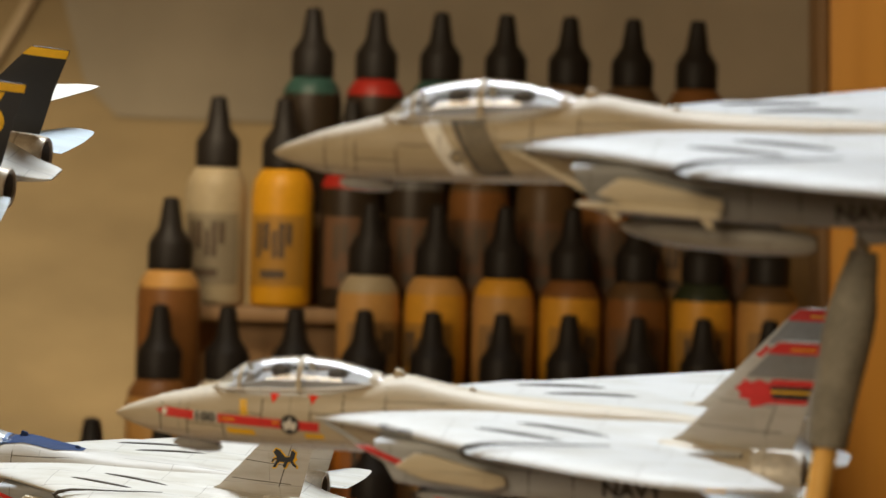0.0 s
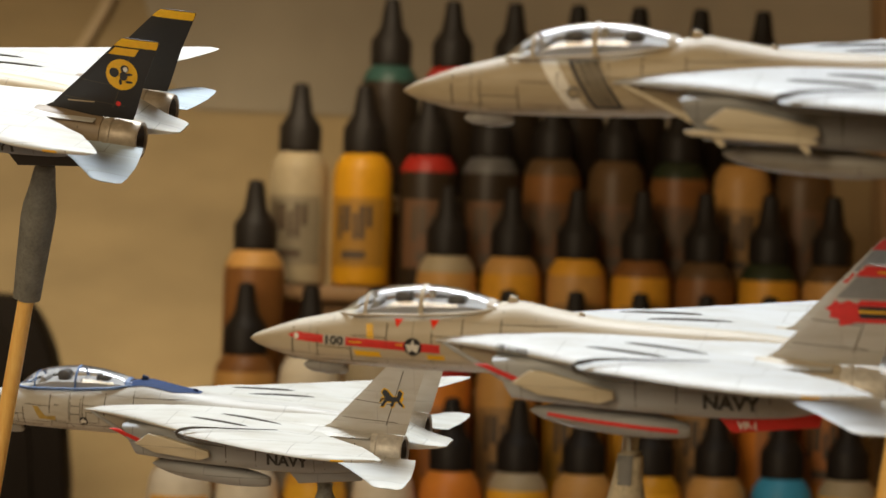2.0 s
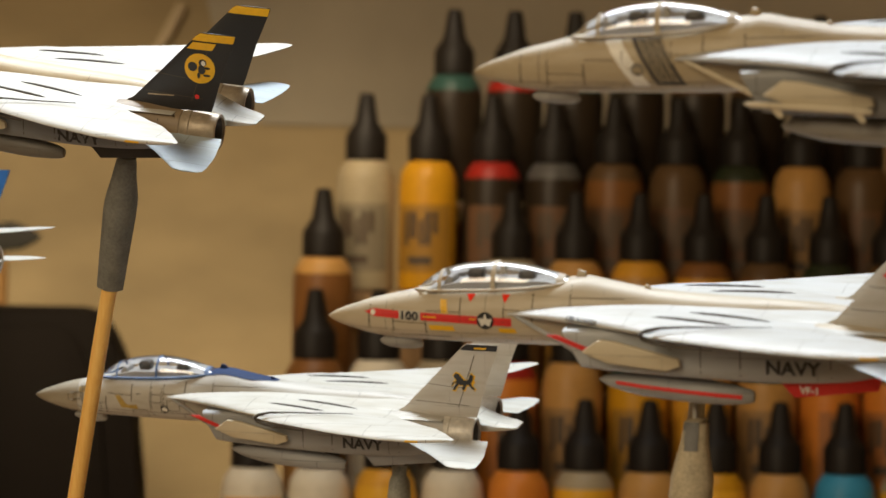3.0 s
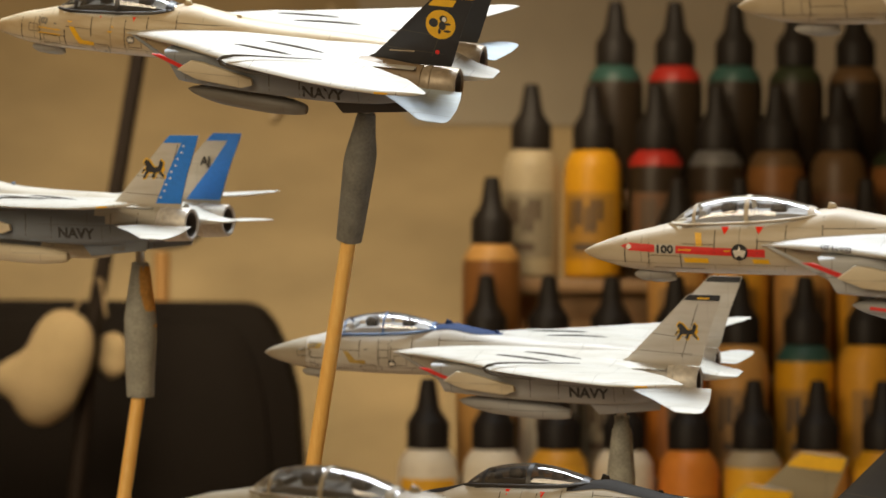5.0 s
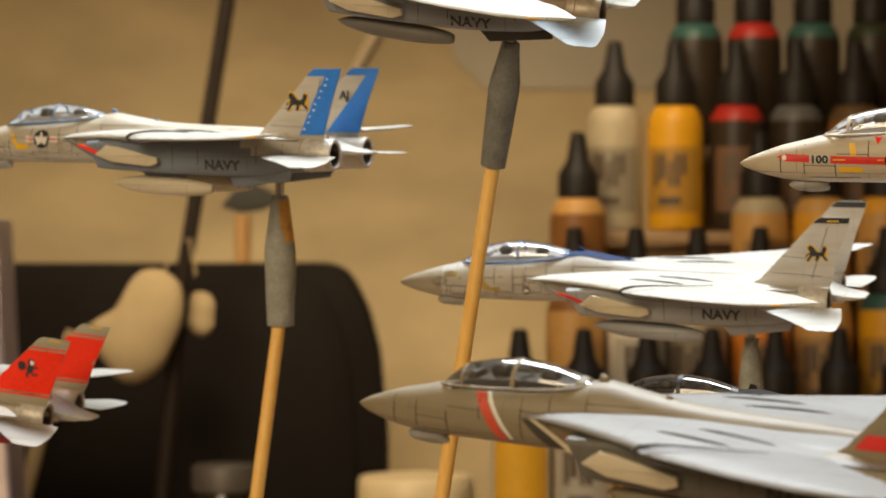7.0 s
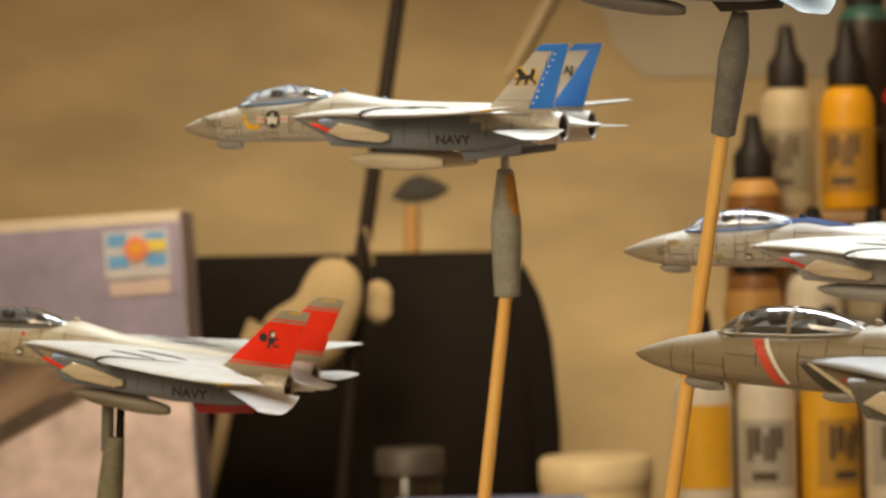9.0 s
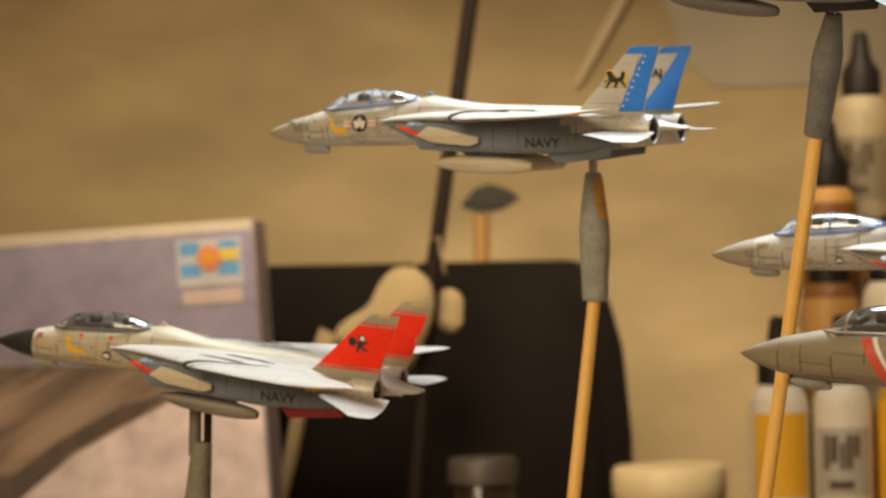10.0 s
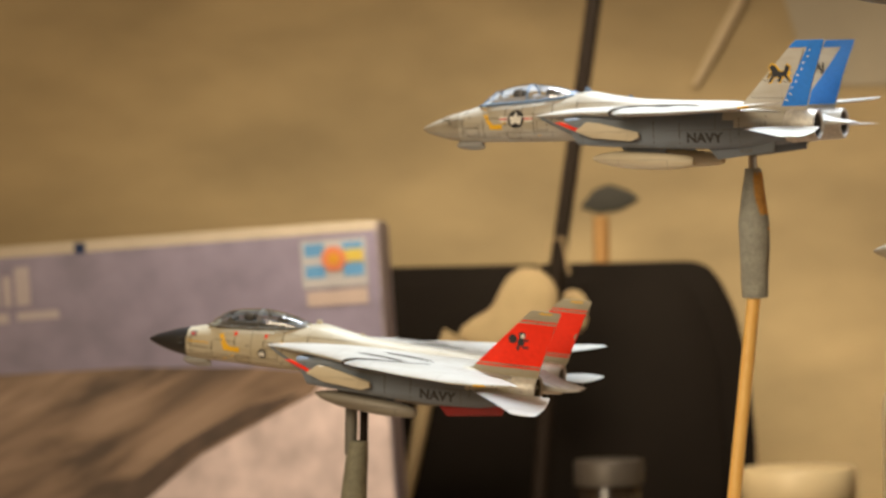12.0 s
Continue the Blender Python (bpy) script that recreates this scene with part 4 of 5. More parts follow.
for key in ("fin", "fin2"):
    decal("fin_cap", fin_band(3.05, 3.27), tE[key], BLACK, jE, 4, 0.026, "black fin cap")
decal("fin_cap_mark", fin_band(3.11, 3.17, 0.35, 0.7), tE["fin"], YELLOW, jE, 4, 0.030)
weather(jE, tE["fus"], 17, GREYDECAL)
badge_on(17.32, 1.86, 0.86, 0.72, tE["fin"], jE)
roundel(5.55, -0.05, 0.16, tE["fus"], jE, BLACK, PALE, False)
OCHRE = plain("ochre_patch_paint", (0.36, 0.25, 0.06), 0.6, 0.0, 0.4)
decal("ochre_patch", [(1.98, 0.50), (2.25, 0.60), (2.66, 0.60), (2.55, 0.40), (2.05, 0.36)], tE["fus"], OCHRE, jE, 2, 0.012, "worn ochre patch")
lettering("207", 2.05, 0.42, 0.17, tE["fus"], GREYDECAL, jE, lift=0.02)
decal("crew_mark", [(3.55, 0.36), (3.75, 0.36), (4.05, 0.02), (4.45, 0.05), (4.45, -0.12), (3.8, -0.10)], tE["fus"], OCHRE, jE, 2, 0.014)
for x in (5.0, 5.4):
    decal("ladder_line", quad(x, 0.75, x + 0.04, 0.75, x + 0.04, -0.25, x, -0.25), tE["fus"], GREYDECAL, jE, 3, 0.012)
for z in (0.5, 0.2):
    decal("ladder_line", quad(5.0, z, 5.44, z, 5.44, z - 0.04, 5.0, z - 0.04), tE["fus"], GREYDECAL, jE, 1, 0.013)

# white jet with black nose and red fins
# belly colour holds the dark blue-grey shading under the wing
jF, tF = jet("white jet model with black nose cone and red tail fins", (-0.2389, 0.8059, -0.0483), (-15.061, 6.856, 5.569),
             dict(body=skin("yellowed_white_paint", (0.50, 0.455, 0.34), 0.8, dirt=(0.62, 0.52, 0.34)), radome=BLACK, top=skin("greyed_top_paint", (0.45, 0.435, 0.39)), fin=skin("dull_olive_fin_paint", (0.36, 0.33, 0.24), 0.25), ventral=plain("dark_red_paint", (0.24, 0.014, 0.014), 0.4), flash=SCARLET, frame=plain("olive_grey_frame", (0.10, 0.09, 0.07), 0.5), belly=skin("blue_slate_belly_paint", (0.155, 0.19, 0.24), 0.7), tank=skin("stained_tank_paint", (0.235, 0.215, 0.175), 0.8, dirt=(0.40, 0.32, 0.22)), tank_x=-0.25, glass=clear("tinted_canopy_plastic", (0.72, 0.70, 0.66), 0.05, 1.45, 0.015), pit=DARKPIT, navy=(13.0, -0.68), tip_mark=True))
for key in ("fin", "fin2"):
    decal("fin_red", fin_band(1.05, 2.75, 0.0, 1.0, 0.02), tF[key], SCARLET, jF, 4, 0.026, "red fin field")
    decal("fin_pinstripe", fin_band(0.92, 0.99), tF[key], SCARLET, jF, 4, 0.027)
    decal("fin_pinstripe", fin_band(2.82, 2.88), tF[key], SCARLET, jF, 4, 0.027)
    decal("fin_tip_mark", fin_band(3.16, 3.22, 0.35, 0.75), tF[key], YELLOW, jF, 4, 0.027)
figure_on(16.98, 2.02, 0.95, tF["fin"], jF)
weather(jF, tF["fus"], 23)
lettering("101", 2.13, 0.47, 0.11, tF["fus"], RED, jF, lift=0.026)
roundel(5.48, 0.05, 0.19, tF["fus"], jF, BLACK, PALE, False)
decal("rescue_arrow", [(3.38, 0.92), (3.60, 0.88), (3.84, 0.34), (4.02, 0.20), (4.46, 0.20), (4.46, -0.02), (3.72, 0.02)], tF["fus"], YELLOW, jF, 2, 0.014, "yellow rescue arrow")
decal("nose_line", quad(2.0, 0.24, 3.0, 0.26, 3.0, 0.22, 2.0, 0.20), tF["fus"], YELLOW, jF, 1, 0.014)
for x, z in ((4.12, 0.80), (5.50, 0.84)):
    decal("warning_triangle", [(x, z), (x + 0.20, z), (x + 0.10, z - 0.19)], tF["fus"], SCARLET, jF, 1, 0.020)
decal("crew_badge", quad(2.10, 0.62, 2.42, 0.64, 2.42, 0.44, 2.10, 0.42), tF["fus"], GREYDECAL, jF, 1, 0.016, "dark square badge")

# dull grey jet with a red nose band
# belly colour darkened for the shading low on the flank
jG, tG = jet("dull grey jet model with a slanted red nose band", (-0.0348, 0.553, -0.0477), (-28, 4.6, 9),
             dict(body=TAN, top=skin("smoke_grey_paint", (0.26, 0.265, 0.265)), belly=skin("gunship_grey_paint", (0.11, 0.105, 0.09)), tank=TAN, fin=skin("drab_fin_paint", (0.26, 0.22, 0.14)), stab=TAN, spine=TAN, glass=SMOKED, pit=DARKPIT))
decal("nose_band", quad(3.96, 0.98, 4.26, 1.0, 5.08, -0.35, 4.78, -0.42), tG["fus"], plain("faded_red_paint", (0.62, 0.085, 0.045), 0.5), jG, 10, 0.013, "red slanted band")
decal("pale_band", quad(4.30, 1.0, 4.44, 1.02, 5.24, -0.30, 5.12, -0.34), tG["fus"], PALE, jG, 10, 0.013, "pale slanted band")
decal("dark_band", quad(5.55, 0.35, 6.10, 0.30, 6.85, -0.44, 6.30, -0.46), tG["fus"], SLOT, jG, 10, 0.013, "dark slanted band")
decal("flank_flash", quad(6.75, 0.0, 7.25, 0.0, 8.3, -0.42, 7.8, -0.44), tG["fus"], RED, jG, 3, 0.012)
for key in ("fin", "fin2"):
    decal("fin_tip", fin_band(2.9, 3.25), tG[key], YELLOW, jG, 4, 0.026, "yellow fin tip")
    decal("fin_red", fin_band(0.80, 1.20, 0.08), tG[key], RED, jG, 4, 0.026)

# pale grey jet with a black spine
jH, tH = jet("pale grey jet model with black canopy frame and spine", (0.0051, 0.6884, -0.0593), (-22.62, 2.264, -0.878),
             dict(body=skin("light_tan_grey_paint", (0.46, 0.43, 0.36), 0.4), top=skin("pale_grey_top_paint", (0.70, 0.71, 0.71)), fin=BLACK, frame=BLACK, spine=MATTE, glass=clear("dark_canopy_plastic", (0.30, 0.26, 0.22), 0.05, 1.5, 0.02), pit=DARKPIT))
saddle("spine_band", 6.4, 10.6, 46, MATTE, jH, "black spine band")
saddle("anti_glare_panel", 0.9, 3.0, 40, MATTE, jH, "black anti-glare panel")
for x in (4.35, 5.6):
    decal("warning_triangle", [(x, 0.9), (x + 0.18, 0.9), (x + 0.09, 0.7)], tH["fus"], SCARLET, jH, 0, 0.014)


# the markings of the fins belong to the fins
for jt in (jA, jB, jC, jD, jE, jF, jG, jH):
    fins = [c for c in jt.children if c.name.startswith("tail_fin")]
    for c in list(jt.children):
        if c.name.startswith(("tail_band", "tail_field", "fin_", "tail_figure", "tail_disc", "tail_emblem", "emblem")):
            c.parent = fins[0] if c.data.vertices[0].co.y < 0 else fins[1]

# small differences in how each kit was put together
for c in jF.children:
    if c.name.startswith("tail_fin"):
        c.location = (-0.13 * MM, (-0.25 if c.data.vertices[0].co.y < 0 else 0.25) * MM, -0.07 * MM)
    if c.name.startswith("exhaust_nozzle"):
        c.location = (-0.42 * MM, 0, 0.10 * MM)
for c in jD.children:
    if c.name.startswith("tail_fin"):
        c.location = (-0.18 * MM, 0, -0.07 * MM)
for c in jE.children:
    if c.name.startswith("exhaust_nozzle"):
        c.location = (-0.30 * MM, 0, 0.04 * MM)

# ---------------------------------------------------------------- sticks
def stick(label, top, neck, end, foot, widths, pins=1, pin_r=0.0012, sleeve=SLEEVE):
    """Skewer with a moulded putty sleeve and a metal pin into the model's belly."""
    s = tagged(new("display_stick"), label, "stick", "sticks under the models")
    s.location = (foot[0], foot[1], TZ)
    base = Vector((foot[0], foot[1], TZ))
    top, neck, end = (Vector(p) - base for p in (top, neck, end))
    d = 0.0 if pins == 1 else 0.0018
    for k in range(pins):
        off = Vector(((k - (pins - 1) / 2) * 2 * d, 0, 0))
        part("pin", tube("pin", [tuple(neck + off + (end - neck) * 0.1), tuple(top + off + Vector((0, 0, 0.004)))], [pin_r * (1.5 if pins == 2 and k == 0 else 1.0)] * 2, PIN if pins == 1 else PEG if k == 0 else POLE, 10), s, "metal pin" if pins == 1 else "thin support peg")
    me = tube("putty_sleeve", [tuple(neck + (end - neck) * u) for u, w in widths], [w for u, w in widths], sleeve, 20)
    rng = random.Random(int(1000 * abs(foot[0])) + 3)
    for v in me.vertices:
        v.co.x += 0.0003 * (rng.random() - 0.5)
        v.co.y += 0.0003 * (rng.random() - 0.5)
    part("putty_sleeve", me, s, "grey putty sleeve")
    part("skewer", tube("skewer", [(0, 0, 0), tuple(end * 0.5), tuple(end + (neck - end) * 0.1)], [0.00185, 0.0019, 0.00185], BAMBOO, 14), s, "pale bamboo skewer")
    return s


def putty(name, rgb):
    return plain(name, rgb, 0.7, 0.0, 0.34, 1500.0, 0.45, coarse=260.0)


LONG = [(0, 0.0022), (0.04, 0.0024), (0.16, 0.0030), (0.30, 0.0038), (0.40, 0.0040), (0.55, 0.0038), (0.75, 0.0035), (1.0, 0.0032), (1.01, 0.0024)]
BLUNT = [(0, 0.0022), (0.03, 0.0025), (0.18, 0.0031), (0.42, 0.0043), (0.6, 0.0043), (0.85, 0.0039), (1.0, 0.0038), (1.01, 0.0024)]
BELL = [(0, 0.0022), (0.02, 0.0025), (0.12, 0.0028), (0.28, 0.0043), (0.4, 0.0044), (1.0, 0.0040), (1.01, 0.0024)]
SLIM = [(0, 0.0020), (0.1, 0.0026), (0.4, 0.0036), (0.6, 0.0038), (1, 0.0033), (1.01, 0.0024)]
stick("bamboo skewer with grey putty sleeve under the banded grey jet", (0.1640, 0.5399, 0.0378), (0.1641, 0.5399, 0.0352), (0.1591, 0.5399, 0.0048), (0.131, 0.54), LONG, sleeve=putty("brown_grey_putty", (0.235, 0.22, 0.18)))
sB = stick("bamboo skewer with tan putty sleeve under the red-striped jet", (0.1194, 0.6002, -0.0140), (0.1193, 0.6002, -0.0180), (0.1165, 0.6002, -0.060), (0.108, 0.60), BELL, sleeve=putty("tan_putty", (0.46, 0.40, 0.28)), pin_r=0.0016)
stick("bamboo skewer with grey putty sleeve under the black-tailed jet", (-0.0013, 0.7137, 0.0340), (-0.0013, 0.7137, 0.0331), (-0.0057, 0.7252, 0.0025), (-0.0357, 0.745), LONG, sleeve=putty("dark_grey_putty", (0.17, 0.172, 0.155)))
sD = stick("bamboo skewer with stained putty sleeve under the blue-tailed jet", (-0.0639, 0.7940, 0.0), (-0.0639, 0.7950, -0.0040), (-0.0640, 0.7983, -0.0403), (-0.0840, 0.778), BLUNT)
stick("bamboo skewer with grey putty sleeve under the white jet", (0.0647, 0.7711, -0.0418), (0.0647, 0.7711, -0.0433), (0.0644, 0.7711, -0.082), (0.059, 0.771), SLIM)
stick("bamboo skewer with twin pins under the red-tailed jet", (-0.1767, 0.7903, -0.0660), (-0.1771, 0.7903, -0.0782), (-0.1812, 0.7903, -0.118), (-0.186, 0.79), [(0, 0.0028), (0.1, 0.0031), (0.4, 0.0038), (0.8, 0.0036), (1, 0.0033), (1.01, 0.0024)], pins=2, sleeve=putty("olive_grey_putty", (0.20, 0.195, 0.14)))
stick("bamboo skewer with dark putty sleeve under the dull grey jet", (0.0430, 0.5150, -0.0640), (0.0430, 0.5150, -0.0690), (0.0415, 0.5150, -0.105), (0.036, 0.515), LONG)
stick("bamboo skewer with putty sleeve under the black-spined jet", (0.0920, 0.6520, -0.0700), (0.0920, 0.6520, -0.0740), (0.0915, 0.6520, -0.110), (0.089, 0.652), LONG)



def smear(s, neck, end, rows, stop, mat, label):
    """A stain on the putty between two angles, in rows of (share of the sleeve, radius, first angle)."""
    rings = []
    for u, w, a0 in rows:
        c = Vector(neck) + (Vector(end) - Vector(neck)) * u - s.location
        rings.append([(c.x + w * math.cos(a0 + (stop - a0) * k / 6), c.y + w * math.sin(a0 + (stop - a0) * k / 6), c.z) for k in range(7)])
    v, f = loft(rings, caps=False)
    part("stain", mesh_of("stain", v, [q for q in f if q[0] % 7 != 6], mat), s, label)


smear(sD, (-0.0639, 0.7950, -0.0040), (-0.0640, 0.7983, -0.0403), ((0.03, 0.00262, -1.5), (0.10, 0.0029, -1.6), (0.22, 0.0034, -1.5), (0.34, 0.0040, -1.2), (0.48, 0.00445, -0.5)), 0.35, STAIN, "orange stain on the putty")
smear(sB, (0.1193, 0.6002, -0.0180), (0.1165, 0.6002, -0.060), ((0.015, 0.00256, -2.9), (0.05, 0.0027, -2.9), (0.09, 0.0028, -2.8), (0.12, 0.0029, -2.7), (0.15, 0.0032, -2.4)), -1.5, plain("grey_smear", (0.17, 0.17, 0.165), 0.7), "grey smear on the putty")

# ---------------------------------------------------------------- paint bottles on the stepped rack
rack = tagged(new("paint_rack"), "stepped dark wooden rack full of dropper bottles", "rack")
rack.location = (0.16, 1.2, TZ)
ROWS = [  # bottle base height, depth, first x, count
    (0.0245, 1.335, 0.0986, 7), (-0.0145, 1.310, 0.0600, 9), (-0.0565, 1.285, 0.0412, 10), (-0.0990, 1.260, 0.0386, 10), (-0.1425, 1.235, 0.0144, 11)]
for z, y, x0, n in ROWS:
    wide = n * 0.0274
    part("shelf_board", box_mesh("shelf_board", (wide, 0.0245, 0.006), RACKWOOD, 0.001, centre=(x0 - 0.0137 + wide / 2 - 0.16, y - 1.2, z - 0.0032 - TZ)), rack)
    part("riser", box_mesh("riser", (wide - 0.004, 0.004, z - 0.0066 - TZ), RACKWOOD, 0.0, centre=(x0 - 0.0137 + wide / 2 - 0.16, y - 1.2, (z - 0.0066 - TZ) / 2)), rack)

# bottom row's amber brightened, top row's teal darkened, for the light there
INKS = dict(cream=(0.38, 0.31, 0.195), amber=(0.62, 0.30, 0.012), red=(0.360, 0.022, 0.014), brown=(0.21, 0.088, 0.024), dark=(0.11, 0.062, 0.026), umber=(0.028, 0.018, 0.010), tan=(0.52, 0.28, 0.082), teal=(0.030, 0.080, 0.066), green=(0.026, 0.034, 0.016),
            lit_amber=(0.80, 0.42, 0.03), ochre=(0.66, 0.32, 0.03), white=(0.74, 0.66, 0.50), orange=(0.66, 0.22, 0.03), grey=(0.10, 0.095, 0.09), blue=(0.05, 0.30, 0.50))
INK = {k: plain("paint_" + k, v, 0.42, 0.0, 0.10, 400.0, 0.0) for k, v in INKS.items()}
for m in INK.values():
    m.node_tree.nodes["Principled BSDF"].inputs["Specular IOR Level"].default_value = 0.3
CAP = plain("black_cap_plastic", (0.015, 0.012, 0.010), 0.5)
CAP.node_tree.nodes["Principled BSDF"].inputs["Specular IOR Level"].default_value = 0.22
PAPER = {k: plain("label_" + k, tuple(0.58 * c + 0.015 for c in v), 0.55) for k, v in INKS.items()}
PAPER["wrapper"] = INK["lit_amber"]
LABELINK = plain("label_ink", (0.09, 0.06, 0.035), 0.6)
CACHE = {}
LIGHT = ("amber", "lit_amber", "cream", "ochre", "white", "tan", "orange")


def cached(key, make):
    if key not in CACHE:
        CACHE[key] = make()
    return CACHE[key]


def wrap(r, z0, z1, a0, a1, n=10):
    rings = []
    for rr in (r, r + 0.0002):
        rings.append([(rr * math.cos(a), rr * math.sin(a), z) for z in (z0, z1) for a in [a0 + (a1 - a0) * k / n for k in range(n + 1)]])
    outer = rings[1]
    return outer, [(k, k + 1, n + 2 + k, n + 1 + k) for k in range(n)]


def bottle(ink, x, y, z, turn, label=True, ring=None, paper="", text=True):
    b = tagged(new("paint_bottle"), "%s dropper bottle of %s paint with black nozzle cap" % ("labelled" if label else "plain", ink), "paint bottle", "paint bottles on the rack")
    b.matrix_world = pose(x, y, z + 0.0003, 0, 0, turn) @ Matrix.Scale(1.05, 4)
    part("bottle_body", cached(("body", ink), lambda: lathe("bottle_body", [(0.0108, 0), (0.0120, 0.001), (0.0122, 0.003), (0.0122, 0.044), (0.0116, 0.0475)], INK[ink], 22)), b)
    shoulder = ring or ink
    part("shoulder", cached(("shoulder", shoulder), lambda: lathe("shoulder", [(0.0117, 0.0473), (0.0112, 0.0495), (0.0090, 0.0530), (0.0072, 0.0545)], INK[shoulder], 22)), b)
    part("cap", cached("cap", lambda: lathe("cap", [(0.0082, 0.0540), (0.0086, 0.0545), (0.0086, 0.0640), (0.0078, 0.0655), (0.0048, 0.0700), (0.0036, 0.0780), (0.0030, 0.0815), (0.0012, 0.0822)], CAP, 20)), b, "black nozzle cap")
    if label:
        v, f = wrap(0.01225, 0.008, 0.036 if text else 0.0425, radians(-150), radians(-30))
        tint = paper or (ink if ink in LIGHT else "brown")
        sticker = part("label", cached(("label", tint), lambda: mesh_of("label", v, f, PAPER[tint])), b, "paper label")
        if not text:
            return b
        for k, (z0, z1, a0, a1) in enumerate(((0.019, 0.033, -128, -117), (0.022, 0.033, -114, -100), (0.019, 0.030, -95, -86), (0.019, 0.033, -83, -72), (0.024, 0.033, -69, -58), (0.011, 0.0145, -118, -70))):
            v2, f2 = wrap(0.0124, z0, z1, radians(a0), radians(a1), 6)
            part("label_bar", cached(("bar", k), lambda: mesh_of("label_bar", v2, f2, LABELINK)), sticker)
    return b


MIX = [
    ["umber", "umber", "umber", "umber", "umber", "umber", "umber", "umber"],
    ["cream", "amber", "umber", "umber", "brown", "dark", "brown", "tan", "dark", "brown"],
    ["brown", "cream", "amber", "tan", "ochre", "tan", "ochre", "brown", "ochre", "tan"],
    ["tan", "white", "cream", "orange", "tan", "amber", "ochre", "tan", "orange", "orange", "tan"],
    ["lit_amber", "white", "lit_amber", "white", "orange", "lit_amber", "tan", "lit_amber", "tan", "blue", "lit_amber", "dark"]]
RINGS = [
    ["teal", "red", "teal", "green", "dark", "dark", "brown", "dark"],
    ["cream", "amber", "red", "grey", "dark", "dark", "green", "tan", "dark", "dark"],
    ["tan", "cream", "orange", "cream", "tan", "ochre", "brown", "dark", "green", "dark"],
    ["brown", "white", "cream", "red", "tan", "teal", "ochre", "green", "brown", "dark", "tan"],
    ["white", "white", "ochre", "white", "orange", "cream", "tan", "amber", "tan", "blue", "cream", "dark"]]
rng = random.Random(7)
for (z, y, x0, n), inks, rings in zip(ROWS, MIX, RINGS):
    for i in range(n):
        if n == 10 and x0 > 0.04 and i in (1, 2):
            continue    # two gaps in the middle row
        spot = (x0 + i * 0.0273 + 0.0012 * (rng.random() - 0.5), y + 0.001 * (rng.random() - 0.5), z, rng.uniform(-35, 35))
        if n == 11 and i == 0:
            bottle("white", spot[0], spot[1], z, 0.0, True, "white", "wrapper", False)    # pale bottle in a plain amber wrapper
        else:
            bottle(inks[i], *spot, n != 7 and (i != 0 or inks[i] == "cream"), rings[i])

# orange wooden board beside the rack
board = tagged(new("wooden_board"), "upright orange-brown wooden board beside the rack", "board")
board.matrix_world = pose(0.322, 1.33, TZ, 0, -2.0, 0)
part("panel", box_mesh("panel", (0.30, 0.018, 0.62), BOARD, 0.002, centre=(0.1545, 0, 0.3101)), board)
part("edge_strip", box_mesh("edge_strip", (0.004, 0.024, 0.62), RACKWOOD, 0.001, centre=(0.002, 0, 0.3101)), board)

# dark lamp pole, leaning
pole = tagged(new("lamp_pole"), "thin dark leaning pole standing on the table", "pole")
pole.location = (-0.1600, 1.39, TZ)
part("rod", tube("rod", [(0, 0, 0.004), (0.0052, 0, 0.046), (0.0162, 0, 0.157), (0.0378, 0, 0.288), (0.066, 0, 0.46)], [0.0038] * 5, POLE, 16), pole)
part("base", lathe("base", [(0.030, 0.0002), (0.031, 0.002), (0.029, 0.005), (0.008, 0.009), (0.0055, 0.016)], POLE, 28), pole)

# black case with a rounded shoulder
case = tagged(new("equipment_case"), "black rounded equipment case against the wall", "case")
case.location = (-0.16, 1.477, TZ)
arch = [(-0.14, 0.0003), (0.1120, 0.0003), (0.1125, 0.070), (0.1088, 0.114), (0.1035, 0.135), (0.097, 0.149), (0.091, 0.157), (0.083, 0.1600), (-0.14, 0.1605)]
part("shell", prism("shell", arch, -0.022, 0.028, CASE, 0.003), case)
part("front_panel", prism("front_panel", [(x * 0.86, 0.008 + z * 0.9) for x, z in arch], -0.027, -0.0222, CASE, 0.001), case)


# cream cloth mask hanging on the pole
def lump(name, blobs, mat, squash=0.55):
    """Rounded lobes grown into one soft body."""
    bm = bmesh.new()
    bmesh.ops.create_icosphere(bm, subdivisions=4, radius=1.0)
    for v in bm.verts:
        d = v.co.normalized()
        best = 0.0
        for c, r in blobs:
            b = d.dot(Vector(c))
            q = b * b - Vector(c).length_squared + r * r
            if q > 0:
                best = max(best, b + math.sqrt(q))
        v.co = d * max(best, 0.004)
        v.co.y *= squash
        v.co += d * 0.0008 * noise.noise(d * 3.0)
    for k in range(5):
        bmesh.ops.smooth_vert(bm, verts=bm.verts[:], factor=0.5, use_axis_x=True, use_axis_y=True, use_axis_z=True)
    me = bpy.data.meshes.new(name)
    bm.to_mesh(me)
    bm.free()
    me.materials.append(mat)
    me.polygons.foreach_set("use_smooth", [True] * len(me.polygons))
    return me


CLOTH = plain("cream_cloth", (0.33, 0.245, 0.13), 0.9, 0.0, 0.15, 700.0, 0.4)
pouch = tagged(new("cloth_mask"), "cream moulded cloth mask hanging on the pole", "mask")
pouch.location = (-0.1625, 1.376, -0.0590)
part("shell", lump("shell", [((0.001, 0, 0.0), 0.0165), ((0.006, 0, 0.014), 0.0150), ((0.004, 0, 0.006), 0.016), ((-0.003, 0, -0.010), 0.0165), ((-0.006, 0, -0.016), 0.0130), ((-0.016, 0, -0.003), 0.010), ((-0.025, 0, -0.005), 0.0085)], CLOTH), pouch)
